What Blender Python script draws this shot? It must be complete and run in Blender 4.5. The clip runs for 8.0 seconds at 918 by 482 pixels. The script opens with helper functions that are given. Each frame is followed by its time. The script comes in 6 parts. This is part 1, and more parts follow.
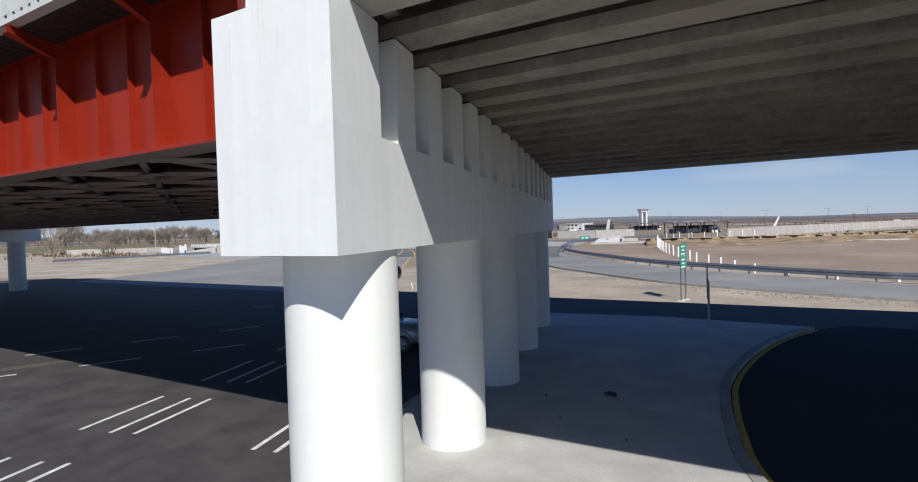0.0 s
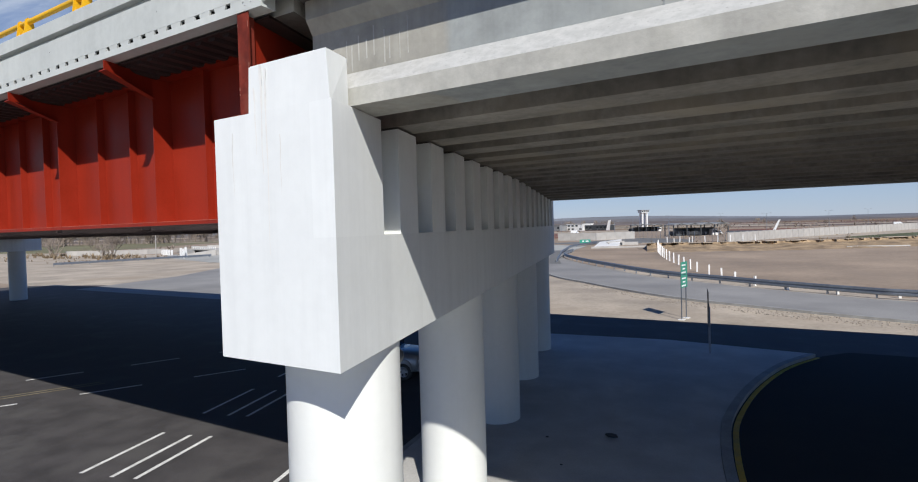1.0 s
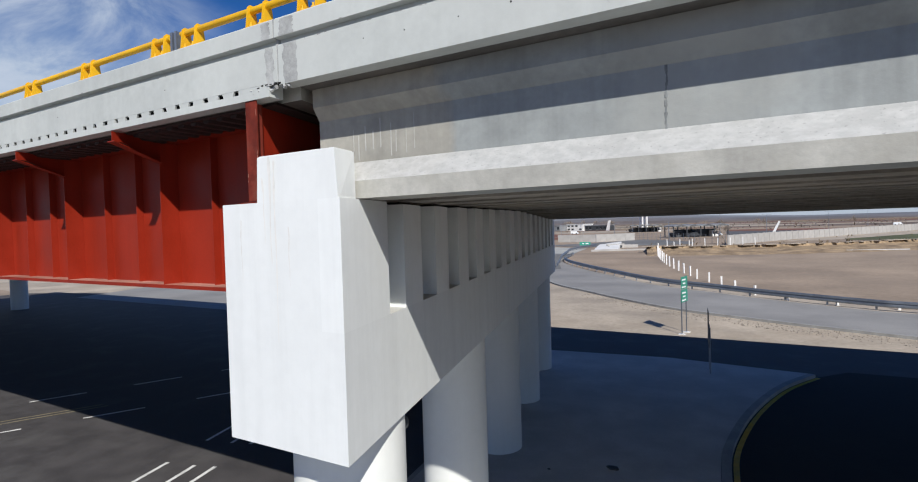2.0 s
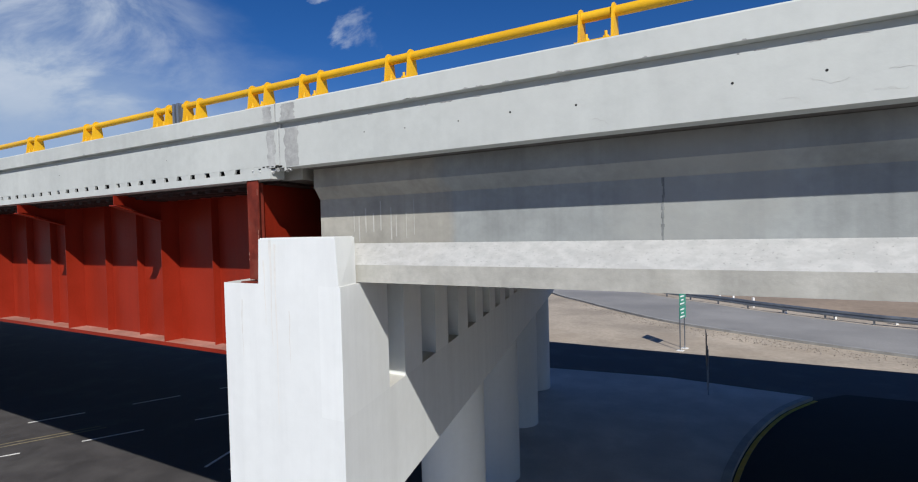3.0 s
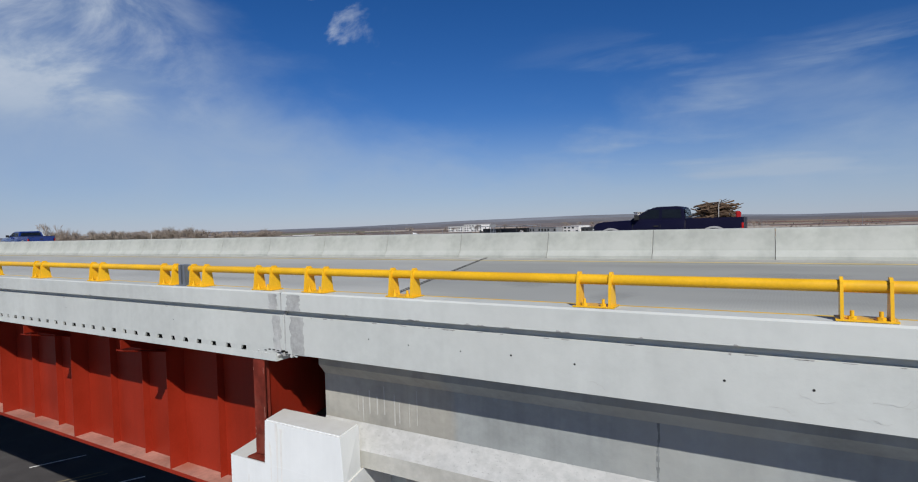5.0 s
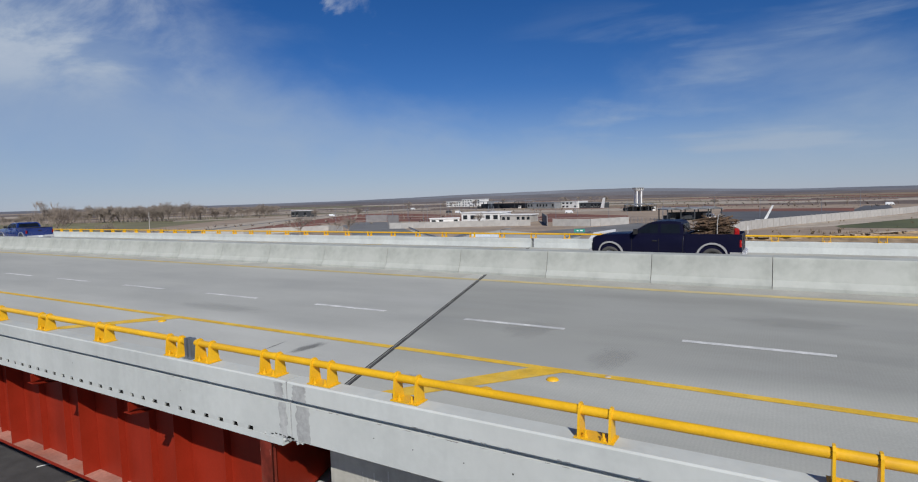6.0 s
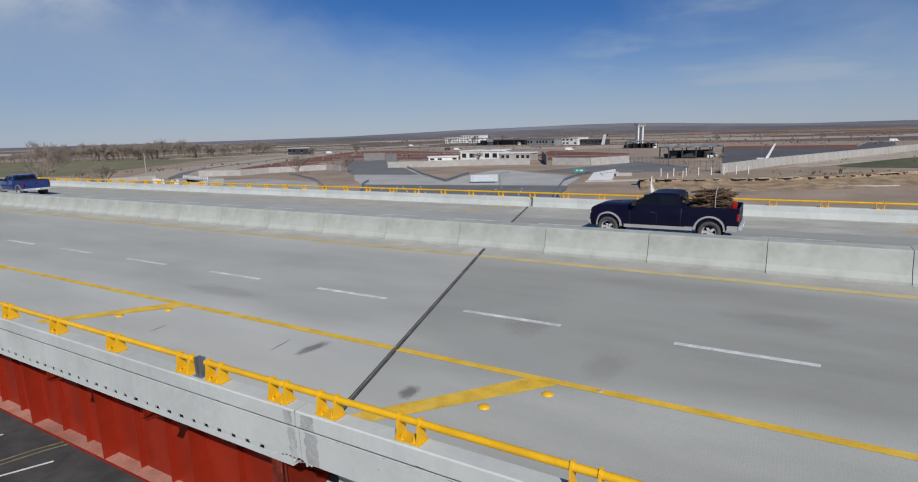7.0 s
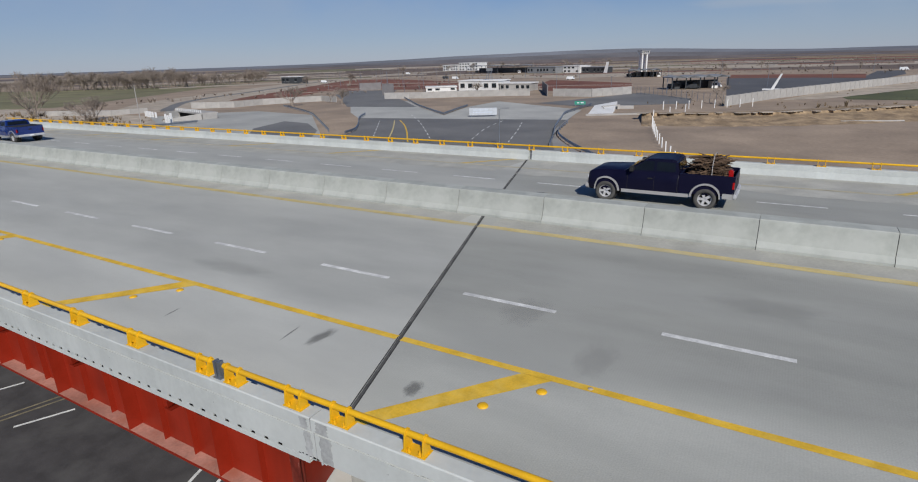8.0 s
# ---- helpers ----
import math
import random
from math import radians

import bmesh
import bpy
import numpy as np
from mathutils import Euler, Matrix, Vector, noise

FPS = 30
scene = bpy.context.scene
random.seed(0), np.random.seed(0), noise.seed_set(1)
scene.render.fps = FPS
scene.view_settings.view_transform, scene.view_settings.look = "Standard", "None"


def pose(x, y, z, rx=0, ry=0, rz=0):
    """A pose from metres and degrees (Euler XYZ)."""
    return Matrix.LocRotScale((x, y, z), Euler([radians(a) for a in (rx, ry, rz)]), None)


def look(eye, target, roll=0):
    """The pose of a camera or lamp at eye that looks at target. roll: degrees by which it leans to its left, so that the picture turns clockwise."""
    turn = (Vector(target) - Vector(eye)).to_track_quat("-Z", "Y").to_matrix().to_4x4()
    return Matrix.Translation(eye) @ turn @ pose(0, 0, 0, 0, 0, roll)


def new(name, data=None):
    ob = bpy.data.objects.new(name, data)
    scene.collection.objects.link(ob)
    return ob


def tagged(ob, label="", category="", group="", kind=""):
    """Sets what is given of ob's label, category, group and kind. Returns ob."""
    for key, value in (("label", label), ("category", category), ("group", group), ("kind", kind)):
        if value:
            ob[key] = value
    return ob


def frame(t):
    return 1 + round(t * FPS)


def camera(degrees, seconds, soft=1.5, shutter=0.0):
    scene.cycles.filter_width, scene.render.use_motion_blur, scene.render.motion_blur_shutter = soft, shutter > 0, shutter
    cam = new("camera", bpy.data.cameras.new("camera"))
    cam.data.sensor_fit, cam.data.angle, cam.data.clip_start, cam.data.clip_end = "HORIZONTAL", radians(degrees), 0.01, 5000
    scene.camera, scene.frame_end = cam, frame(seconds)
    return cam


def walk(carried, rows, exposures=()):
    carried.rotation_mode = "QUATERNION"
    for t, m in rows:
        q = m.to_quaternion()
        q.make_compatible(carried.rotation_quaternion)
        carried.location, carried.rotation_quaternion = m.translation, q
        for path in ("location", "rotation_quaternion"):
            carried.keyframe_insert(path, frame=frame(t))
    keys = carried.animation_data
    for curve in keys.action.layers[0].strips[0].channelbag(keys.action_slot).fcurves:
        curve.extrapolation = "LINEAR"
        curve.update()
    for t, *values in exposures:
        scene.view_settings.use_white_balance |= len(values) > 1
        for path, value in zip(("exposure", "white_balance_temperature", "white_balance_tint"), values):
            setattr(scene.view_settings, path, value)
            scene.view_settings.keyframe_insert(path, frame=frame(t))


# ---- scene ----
cam = camera(79.0, 8.0, 1.1)
PATH = [
    (0, (0.378, -0.180, 5.455), (-0.653, 1.533, 5.409), -1.76),
    (0.5, (0.360, -0.130, 6.089), (-0.671, 1.583, 6.040), -1.72),
    (1, (0.360, -0.142, 6.764), (-0.672, 1.571, 6.714), -1.60),
    (1.2, (0.361, -0.152, 6.983), (-0.672, 1.560, 6.931), -1.67),
    (2.3, (0.372, -0.243, 8.160), (-0.658, 1.470, 8.107), -1.64),
    (2.5, (0.374, -0.237, 8.359), (-0.655, 1.478, 8.313), -1.53),
    (3, (0.410, -0.254, 8.832), (-0.618, 1.461, 8.785), -1.50),
    (3.5, (0.463, -0.274, 9.363), (-0.564, 1.441, 9.314), -1.50),
    (4, (0.485, -0.291, 9.935), (-0.542, 1.424, 9.881), -1.60),
    (4.5, (0.484, -0.308, 10.545), (-0.541, 1.408, 10.482), -1.74),
    (5, (0.484, -0.344, 11.174), (-0.537, 1.375, 11.114), -1.62),
    (5.2, (0.493, -0.371, 11.467), (-0.527, 1.348, 11.404), -1.73),
    (6.3, (0.468, -0.349, 13.035), (-0.544, 1.363, 12.824), -1.52),
    (6.5, (0.485, -0.343, 13.272), (-0.526, 1.364, 13.018), -1.56),
    (7, (0.486, -0.314, 13.955), (-0.515, 1.375, 13.575), -1.68),
    (7.5, (0.490, -0.326, 14.632), (-0.497, 1.338, 14.126), -1.72),
    (8, (0.521, -0.364, 15.295), (-0.450, 1.271, 14.674), -1.75),
]
walk(cam, [(t, look(eye, target, roll)) for t, eye, target, roll in PATH], [(0, 0.21), (1, 0.22), (2.5, 0.15), (3.5, 0.12), (4, 0.11), (4.5, 0.06), (5, 0.0), (6.5, -0.12), (8, -0.21)])

# ---- light ----
SUN = Vector((0.875, -0.97, 1.0)).normalized()      # towards the sun
lamp = new("sun", bpy.data.lights.new("sun", "SUN"))
lamp.data.energy, lamp.data.angle, lamp.data.color = 4.3, radians(0.5), (1.0, 0.965, 0.91)
lamp.matrix_world = look((0, 0, 60), Vector((0, 0, 60)) - SUN)

world = bpy.data.worlds.new("sky")
scene.world = world
world.use_nodes = True
wn, wl = world.node_tree.nodes, world.node_tree.links
wn.clear()
wout = wn.new("ShaderNodeOutputWorld")
wbg = wn.new("ShaderNodeBackground")
wbg.inputs["Strength"].default_value = 0.07
wsky = wn.new("ShaderNodeTexSky")
wsky.sky_type, wsky.sun_disc = "NISHITA", False
wsky.sun_elevation = math.asin(SUN.z)
wsky.sun_rotation = math.atan2(SUN.x, SUN.y)
wsky.air_density, wsky.dust_density, wsky.ozone_density, wsky.altitude = 1.0, 0.1, 6.0, 1100
wtc = wn.new("ShaderNodeTexCoord")
wsep = wn.new("ShaderNodeSeparateXYZ")
wl.new(wtc.outputs["Generated"], wsep.inputs[0])


def wmath(op, a, b=None, clamp=False):
    n = wn.new("ShaderNodeMath")
    n.operation, n.use_clamp = op, clamp
    for i, v in enumerate((a, b)):
        if v is None:
            continue
        if isinstance(v, (int, float)):
            n.inputs[i].default_value = v
        else:
            wl.new(v, n.inputs[i])
    return n.outputs[0]



def smooth(src, a, b):
    n = wn.new("ShaderNodeMapRange")
    n.interpolation_type = "SMOOTHSTEP"
    n.inputs[1].default_value, n.inputs[2].default_value = a, b
    wl.new(src, n.inputs[0])
    return n.outputs[0]


def dir_noise(scale, detail, sx, sy, sz, turn=0.0, dist=0.0, rough=0.55):
    mp = wn.new("ShaderNodeMapping")
    mp.inputs["Scale"].default_value = (sx, sy, sz)
    mp.inputs["Rotation"].default_value = (0, radians(turn), 0)
    wl.new(wtc.outputs["Generated"], mp.inputs["Vector"])
    n = wn.new("ShaderNodeTexNoise")
    n.inputs["Scale"].default_value, n.inputs["Detail"].default_value = scale, detail
    n.inputs["Roughness"].default_value, n.inputs["Distortion"].default_value = rough, dist
    wl.new(mp.outputs[0], n.inputs["Vector"])
    return n.outputs[0]


# a hazy veil, low in the north and high in the west, with puffs and wisps above it
sx, sz = wsep.outputs[0], wsep.outputs[2]
soft = dir_noise(3.2, 7, 1.0, 1.0, 2.2, 8, 0.3)
puff = dir_noise(5.0, 9, 1.0, 1.0, 1.6, -6, 0.5, 0.6)
wisp = dir_noise(3.4, 7, 1.0, 1.0, 6.0, 9, 0.4, 0.52)
west = smooth(sx, -0.56, -0.95)
top = wmath("ADD", wmath("MULTIPLY", west, 0.23), 0.12)
top = wmath("ADD", top, wmath("MULTIPLY", smooth(sx, -0.55, 0.1), 0.03))
top = wmath("ADD", top, wmath("MULTIPLY", wmath("SUBTRACT", soft, 0.5), 0.34))
veil = smooth(wmath("SUBTRACT", sz, top), 0.10, -0.13)
veil = wmath("MULTIPLY", veil, wmath("ADD", wmath("MULTIPLY", puff, 0.5), 0.40))
tuft = wmath("MULTIPLY", smooth(puff, 0.37, 0.66), wmath("MULTIPLY", smooth(sx, -0.74, -0.90), smooth(sz, 0.14, 0.28)))
flock = wmath("MULTIPLY", smooth(puff, 0.60, 0.72), wmath("MULTIPLY", smooth(sx, -0.55, -0.72), smooth(sz, 0.22, 0.32)))
tuft = wmath("MAXIMUM", tuft, flock)
wisps = wmath("MULTIPLY", smooth(wisp, 0.50, 0.76), wmath("MULTIPLY", smooth(sx, -0.46, -0.2), smooth(sz, 0.33, 0.22)))
haze = wmath("MULTIPLY", smooth(sz, 0.20, -0.01), 0.68)
dens = wmath("ADD", veil, wmath("ADD", wmath("MULTIPLY", tuft, 0.85), wmath("MULTIPLY", wisps, 0.42)))
dens = wmath("MAXIMUM", wmath("MINIMUM", dens, 0.92), haze, True)
wsat = wn.new("ShaderNodeHueSaturation")
wsat.inputs["Saturation"].default_value, wsat.inputs["Value"].default_value = 1.22, 0.95
wtint = wn.new("ShaderNodeMixRGB")
wtint.blend_type = "MULTIPLY"
wtint.inputs[0].default_value, wtint.inputs[2].default_value = 1.0, (1.0, 0.925, 1.06, 1)
wl.new(wsky.outputs[0], wtint.inputs[1])
wl.new(wtint.outputs[0], wsat.inputs["Color"])
wmix = wn.new("ShaderNodeMixRGB")
wmix.inputs[2].default_value = (5.2, 6.5, 8.35, 1)
wl.new(dens, wmix.inputs[0])
wl.new(wsat.outputs[0], wmix.inputs[1])
wpuff = wn.new("ShaderNodeMixRGB")
wpuff.inputs[2].default_value = (8.6, 9.2, 10.4, 1)
wl.new(wmath("MULTIPLY", tuft, 0.8), wpuff.inputs[0])
wl.new(wmix.outputs[0], wpuff.inputs[1])
wl.new(wpuff.outputs[0], wbg.inputs["Color"])
wl.new(wbg.outputs[0], wout.inputs["Surface"])


# ---- materials ----
def mat(name, color, rough=0.8, vary=0.25, scale=1.2, grain=18.0, bump=0.15, metal=0.0, streak=0.0, dirt=None, stretch=(1, 1, 1), island=False, spec=0.4, coat=0.0, tine=0.0, up_tone=None, lanes=None, up_tone_scale=22.0, form=None, pits=0.0):
    """Colour with stains (scale), grain and relief; streak: rain streaks down walls; tine: brushed grooves across x;
    up_tone: colour mixed over upward faces (weathered tops on the white paint); lanes: (from, to, factor) bands in y
    worn by tyres; form: (x, colour) of concrete cast in another form, west of x; pits: depth of small dark blowholes in
    that colour; stretch: anisotropy of the stains.
    """
    m = bpy.data.materials.new(name)
    m.use_nodes = True
    n, l = m.node_tree.nodes, m.node_tree.links
    bsdf = n["Principled BSDF"]
    bsdf.inputs["Roughness"].default_value = rough
    bsdf.inputs["Metallic"].default_value = metal
    bsdf.inputs["Specular IOR Level"].default_value = spec
    bsdf.inputs["Coat Weight"].default_value = coat
    tc = n.new("ShaderNodeTexCoord")

    def noise_at(sc, det, str3):
        mp = n.new("ShaderNodeMapping")
        mp.inputs["Scale"].default_value = str3
        l.new(tc.outputs["Object"], mp.inputs["Vector"])
        t = n.new("ShaderNodeTexNoise")
        t.inputs["Scale"].default_value, t.inputs["Detail"].default_value = sc, det
        t.inputs["Roughness"].default_value = 0.6
        l.new(mp.outputs[0], t.inputs["Vector"])
        return t.outputs[0]

    def ramp(src, lo, hi, a=0.35, b=0.65):
        r = n.new("ShaderNodeMapRange")
        r.inputs[1].default_value, r.inputs[2].default_value = a, b
        r.inputs[3].default_value, r.inputs[4].default_value = lo, hi
        l.new(src, r.inputs[0])
        return r.outputs[0]

    def mul(a, b):
        x = n.new("ShaderNodeMath")
        x.operation = "MULTIPLY"
        l.new(a, x.inputs[0])
        l.new(b, x.inputs[1])
        return x.outputs[0]

    stains = noise_at(scale, 6, stretch)
    fine_n = noise_at(grain, 4, (1, 1, 1))
    f = mul(ramp(stains, 1 - vary, 1 + vary * 0.6), ramp(fine_n, 1 - vary * 0.45, 1 + vary * 0.3))
    if streak:
        f = mul(f, ramp(noise_at(3.2, 4, (1, 1, 0.06)), 1 - streak, 1.0, 0.36, 0.56))
    info = n.new("ShaderNodeObjectInfo")
    f = mul(f, ramp(info.outputs["Random"], 0.95, 1.05, 0, 1))
    if island:
        g = n.new("ShaderNodeNewGeometry")
        f = mul(f, ramp(g.outputs["Random Per Island"], 0.7, 1.25, 0, 1))
    for y0, y1, worn in lanes or ():
        sep = n.new("ShaderNodeSeparateXYZ")
        l.new(tc.outputs["Object"], sep.inputs[0])
        for edge, a, b in ((y0, 1.0, worn), (y1, 1.0, 1.0 / worn)):
            r = n.new("ShaderNodeMapRange")
            r.interpolation_type = "SMOOTHSTEP"
            for k, v in ((1, edge - 0.7), (2, edge + 0.7), (3, a), (4, b)):
                r.inputs[k].default_value = v
            l.new(sep.outputs[1], r.inputs[0])
            f = mul(f, r.outputs[0])
    vec = n.new("ShaderNodeVectorMath")
    vec.operation = "SCALE"
    vec.inputs[0].default_value = color
    l.new(f, vec.inputs["Scale"])
    col = vec.outputs[0]
    if form:
        sep = n.new("ShaderNodeSeparateXYZ")
        l.new(tc.outputs["Object"], sep.inputs[0])
        ragged = n.new("ShaderNodeMath")
        ragged.operation = "MULTIPLY_ADD"
        ragged.inputs[1].default_value = 0.5
        l.new(noise_at(2.5, 5, (1, 1, 0.3)), ragged.inputs[0])
        l.new(sep.outputs[0], ragged.inputs[2])
        mx = n.new("ShaderNodeMixRGB")
        v2 = n.new("ShaderNodeVectorMath")
        v2.operation = "SCALE"
        v2.inputs[0].default_value = form[1]
        l.new(f, v2.inputs["Scale"])
        l.new(ramp(ragged.outputs[0], 1.0, 0.0, form[0] + 0.2, form[0] + 0.33), mx.inputs[0])
        l.new(col, mx.inputs[1])
        l.new(v2.outputs[0], mx.inputs[2])
        col = mx.outputs[0]
    if dirt:
        mx = n.new("ShaderNodeMixRGB")
        mx.inputs[2].default_value = (*dirt, 1)
        l.new(ramp(noise_at(scale * 0.6, 7, stretch), 0, 0.75, 0.5, 0.68), mx.inputs[0])
        l.new(col, mx.inputs[1])
        col = mx.outputs[0]
    if up_tone:
        # second tone mixed in by the upward normal, broken by noise
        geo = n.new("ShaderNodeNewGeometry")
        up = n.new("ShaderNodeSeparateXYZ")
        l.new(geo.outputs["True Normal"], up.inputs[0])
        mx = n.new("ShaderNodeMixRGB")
        up_mix = n.new("ShaderNodeVectorMath")
        up_mix.operation = "SCALE"
        up_mix.inputs[0].default_value = up_tone
        l.new(mul(ramp(noise_at(38.0, 3, (0.8, 1, 1.2)), 1 - pits, 1.0, 0.30, 0.38), ramp(noise_at(9.0, 9, (0.6, 1, 1)), 1 + pits * 0.2, 1 - pits * 0.25, 0.42, 0.58)), up_mix.inputs["Scale"])
        l.new(up_mix.outputs[0], mx.inputs[2])
        l.new(mul(ramp(up.outputs[2], 0, 1, 0.35, 0.6), ramp(noise_at(up_tone_scale, 9, (1, 1, 1)), 0.76, 0.95, 0.38, 0.60)), mx.inputs[0])
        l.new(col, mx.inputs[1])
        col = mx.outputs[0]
    height = fine_n
    if tine:
        wave = n.new("ShaderNodeTexWave")
        wave.bands_direction = "X"
        wave.inputs["Scale"].default_value, wave.inputs["Distortion"].default_value = 7.0, 1.2
        l.new(tc.outputs["Object"], wave.inputs["Vector"])
        v2 = n.new("ShaderNodeVectorMath")
        v2.operation = "SCALE"
        l.new(col, v2.inputs[0])
        l.new(ramp(wave.outputs["Fac"], 1 - tine, 1 + tine, 0, 1), v2.inputs["Scale"])
        col = v2.outputs[0]
    l.new(col, bsdf.inputs["Base Color"])
    l.new(ramp(stains, max(rough - 0.1, 0.02), min(rough + 0.1, 1)), bsdf.inputs["Roughness"])
    if bump:
        b = n.new("ShaderNodeBump")
        b.inputs["Strength"].default_value, b.inputs["Distance"].default_value = bump, 0.02
        l.new(height, b.inputs["Height"])
        l.new(b.outputs[0], bsdf.inputs["Normal"])
    return m


M_WHITE = mat("white_painted_concrete", (0.80, 0.825, 0.812), 0.7, 0.035, 0.6, 6, 0.09, streak=0.05, up_tone=(0.60, 0.59, 0.55), up_tone_scale=5.0)
M_COLUMN = mat("column_paint", (0.715, 0.73, 0.70), 0.65, 0.03, 0.5, 6, 0.10, streak=0.02)
M_GIRDER = mat("cast_concrete", (0.325, 0.348, 0.343), 0.8, 0.15, 1.1, 9, 0.2, streak=0.15, dirt=(0.345, 0.355, 0.335), up_tone=(0.475, 0.478, 0.465), up_tone_scale=13.0, form=(-2.95, (0.375, 0.365, 0.322)), pits=0.32)
M_GIRDERSHADE = mat("stained_inner_girder", (0.30, 0.28, 0.245), 0.85, 0.28, 0.9, 9, 0.2, streak=0.15, dirt=(0.34, 0.30, 0.235))
M_GIRDERLOW = mat("formed_concrete_edge", (0.43, 0.425, 0.385), 0.82, 0.15, 1.6, 12, 0.25, streak=0.10, dirt=(0.35, 0.34, 0.295))
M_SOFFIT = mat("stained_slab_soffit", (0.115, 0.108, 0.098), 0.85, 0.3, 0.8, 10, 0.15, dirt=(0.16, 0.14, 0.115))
M_PARAPET = mat("painted_parapet", (0.532, 0.560, 0.536), 0.7, 0.09, 0.7, 9, 0.12, streak=0.05, dirt=(0.565, 0.588, 0.56))
M_PATCH = mat("mortar_patch", (0.39, 0.40, 0.39), 0.85, 0.25, 3, 20, 0.3, dirt=(0.44, 0.45, 0.44))
M_DECK = mat("deck_concrete", (0.428, 0.432, 0.388), 0.82, 0.12, 0.5, 40, 0.25, stretch=(0.4, 1.2, 1), dirt=(0.365, 0.368, 0.335), tine=0.018, lanes=((8.4, 14.9, 0.77), (19.6, 25.6, 0.80)))
M_DECKW = mat("pale_deck_concrete", (0.505, 0.508, 0.462), 0.82, 0.10, 0.5, 40, 0.25, stretch=(0.4, 1.2, 1), dirt=(0.455, 0.458, 0.42), tine=0.015, lanes=((8.4, 14.9, 0.86), (19.6, 25.6, 0.82)))
M_BARRIER = mat("barrier_concrete", (0.40, 0.416, 0.378), 0.82, 0.14, 1.1, 4.0, 0.12, streak=0.06, dirt=(0.475, 0.49, 0.45))
M_RED = mat("red_steel", (0.285, 0.0225, 0.008), 0.52, 0.12, 0.9, 30, 0.05, streak=0.12, spec=0.28)
M_RUSTRED = mat("scuffed_red_steel", (0.19, 0.03, 0.018), 0.7, 0.35, 2.5, 14, 0.1, dirt=(0.24, 0.09, 0.06), spec=0.2)
M_REDDUST = mat("dusty_red_steel", (0.43, 0.21, 0.16), 0.85, 0.25, 1.2, 12, 0.05, dirt=(0.36, 0.11, 0.06))
M_SHADEBROWN = mat("brown_metal_deck", (0.034, 0.019, 0.018), 0.7, 0.25, 1.0, 20, 0.05)
M_STAIN = mat("rain_stain", (0.745, 0.74, 0.705), 0.75, 0.06, 4, 20, 0.05)
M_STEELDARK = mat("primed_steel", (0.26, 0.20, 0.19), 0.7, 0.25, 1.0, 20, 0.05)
M_YELLOW = mat("yellow_steel", (0.80, 0.45, 0.012), 0.42, 0.10, 2.5, 40, 0.04, dirt=(0.68, 0.37, 0.02))
M_YPAINT = mat("yellow_road_paint", (0.74, 0.46, 0.04), 0.7, 0.16, 3.0, 25, 0.15, dirt=(0.80, 0.56, 0.11))
M_WPAINT = mat("white_road_paint", (0.70, 0.70, 0.67), 0.7, 0.25, 3.0, 25, 0.15, dirt=(0.45, 0.45, 0.43))
M_WLINE = mat("fresh_white_line", (0.76, 0.76, 0.74), 0.7, 0.2, 3.0, 25, 0.15)
M_ASPHALT = mat("asphalt", (0.074, 0.069, 0.070), 0.82, 0.22, 0.8, 22, 0.3, dirt=(0.096, 0.092, 0.090), spec=0.38)
M_SHADELANE = mat("fresh_asphalt", (0.040, 0.040, 0.041), 0.92, 0.2, 0.5, 24, 0.3, spec=0.12)
M_OLDROAD = mat("worn_asphalt", (0.275, 0.27, 0.26), 0.88, 0.18, 0.12, 12, 0.2)
M_FARROAD = mat("far_asphalt", (0.18, 0.18, 0.176), 0.88, 0.2, 0.06, 3, 0.1)
M_YARD = mat("yard_asphalt", (0.105, 0.107, 0.112), 0.88, 0.2, 0.06, 3, 0.1)
M_YOLD = mat("faded_yellow_line", (0.24, 0.205, 0.13), 0.85, 0.3, 1.5, 20, 0.1, dirt=(0.13, 0.12, 0.10))
# near-black that stands in for the shade inside hollows
M_CAVITY = mat("sooty_cavity", (0.012, 0.012, 0.012), 0.95, 0.2, 2, 20, 0.0, spec=0.1)
M_LIME = mat("lime_drip", (0.47, 0.465, 0.44), 0.85, 0.15, 4, 20, 0.1)
M_PAVE = mat("concrete_island", (0.50, 0.495, 0.475), 0.8, 0.16, 0.6, 24, 0.2, dirt=(0.42, 0.41, 0.39))
M_APRON = mat("concrete_apron", (0.41, 0.41, 0.38), 0.88, 0.15, 0.08, 2, 0.1)
M_YDUST = mat("dusty_yellow_paint", (0.58, 0.47, 0.21), 0.8, 0.16, 1.5, 20, 0.1, dirt=(0.50, 0.455, 0.31))
M_YOCHRE = mat("dusty_ochre_paint", (0.60, 0.44, 0.13), 0.8, 0.2, 1.5, 20, 0.1, dirt=(0.52, 0.43, 0.22))
M_YFAINT = mat("nearly_worn_off_paint", (0.47, 0.43, 0.31), 0.8, 0.2, 1.5, 20, 0.1, dirt=(0.43, 0.42, 0.36))
M_CURB = mat("curb_concrete", (0.33, 0.33, 0.32), 0.85, 0.2, 1.2, 20, 0.2)
M_SAND = mat("sandy_ground", (0.34, 0.264, 0.194), 0.95, 0.25, 0.06, 1.6, 0.5, dirt=(0.265, 0.21, 0.16))
M_SANDLT = mat("pale_sand", (0.45, 0.385, 0.305), 0.95, 0.25, 0.15, 3, 0.6, dirt=(0.34, 0.275, 0.205))
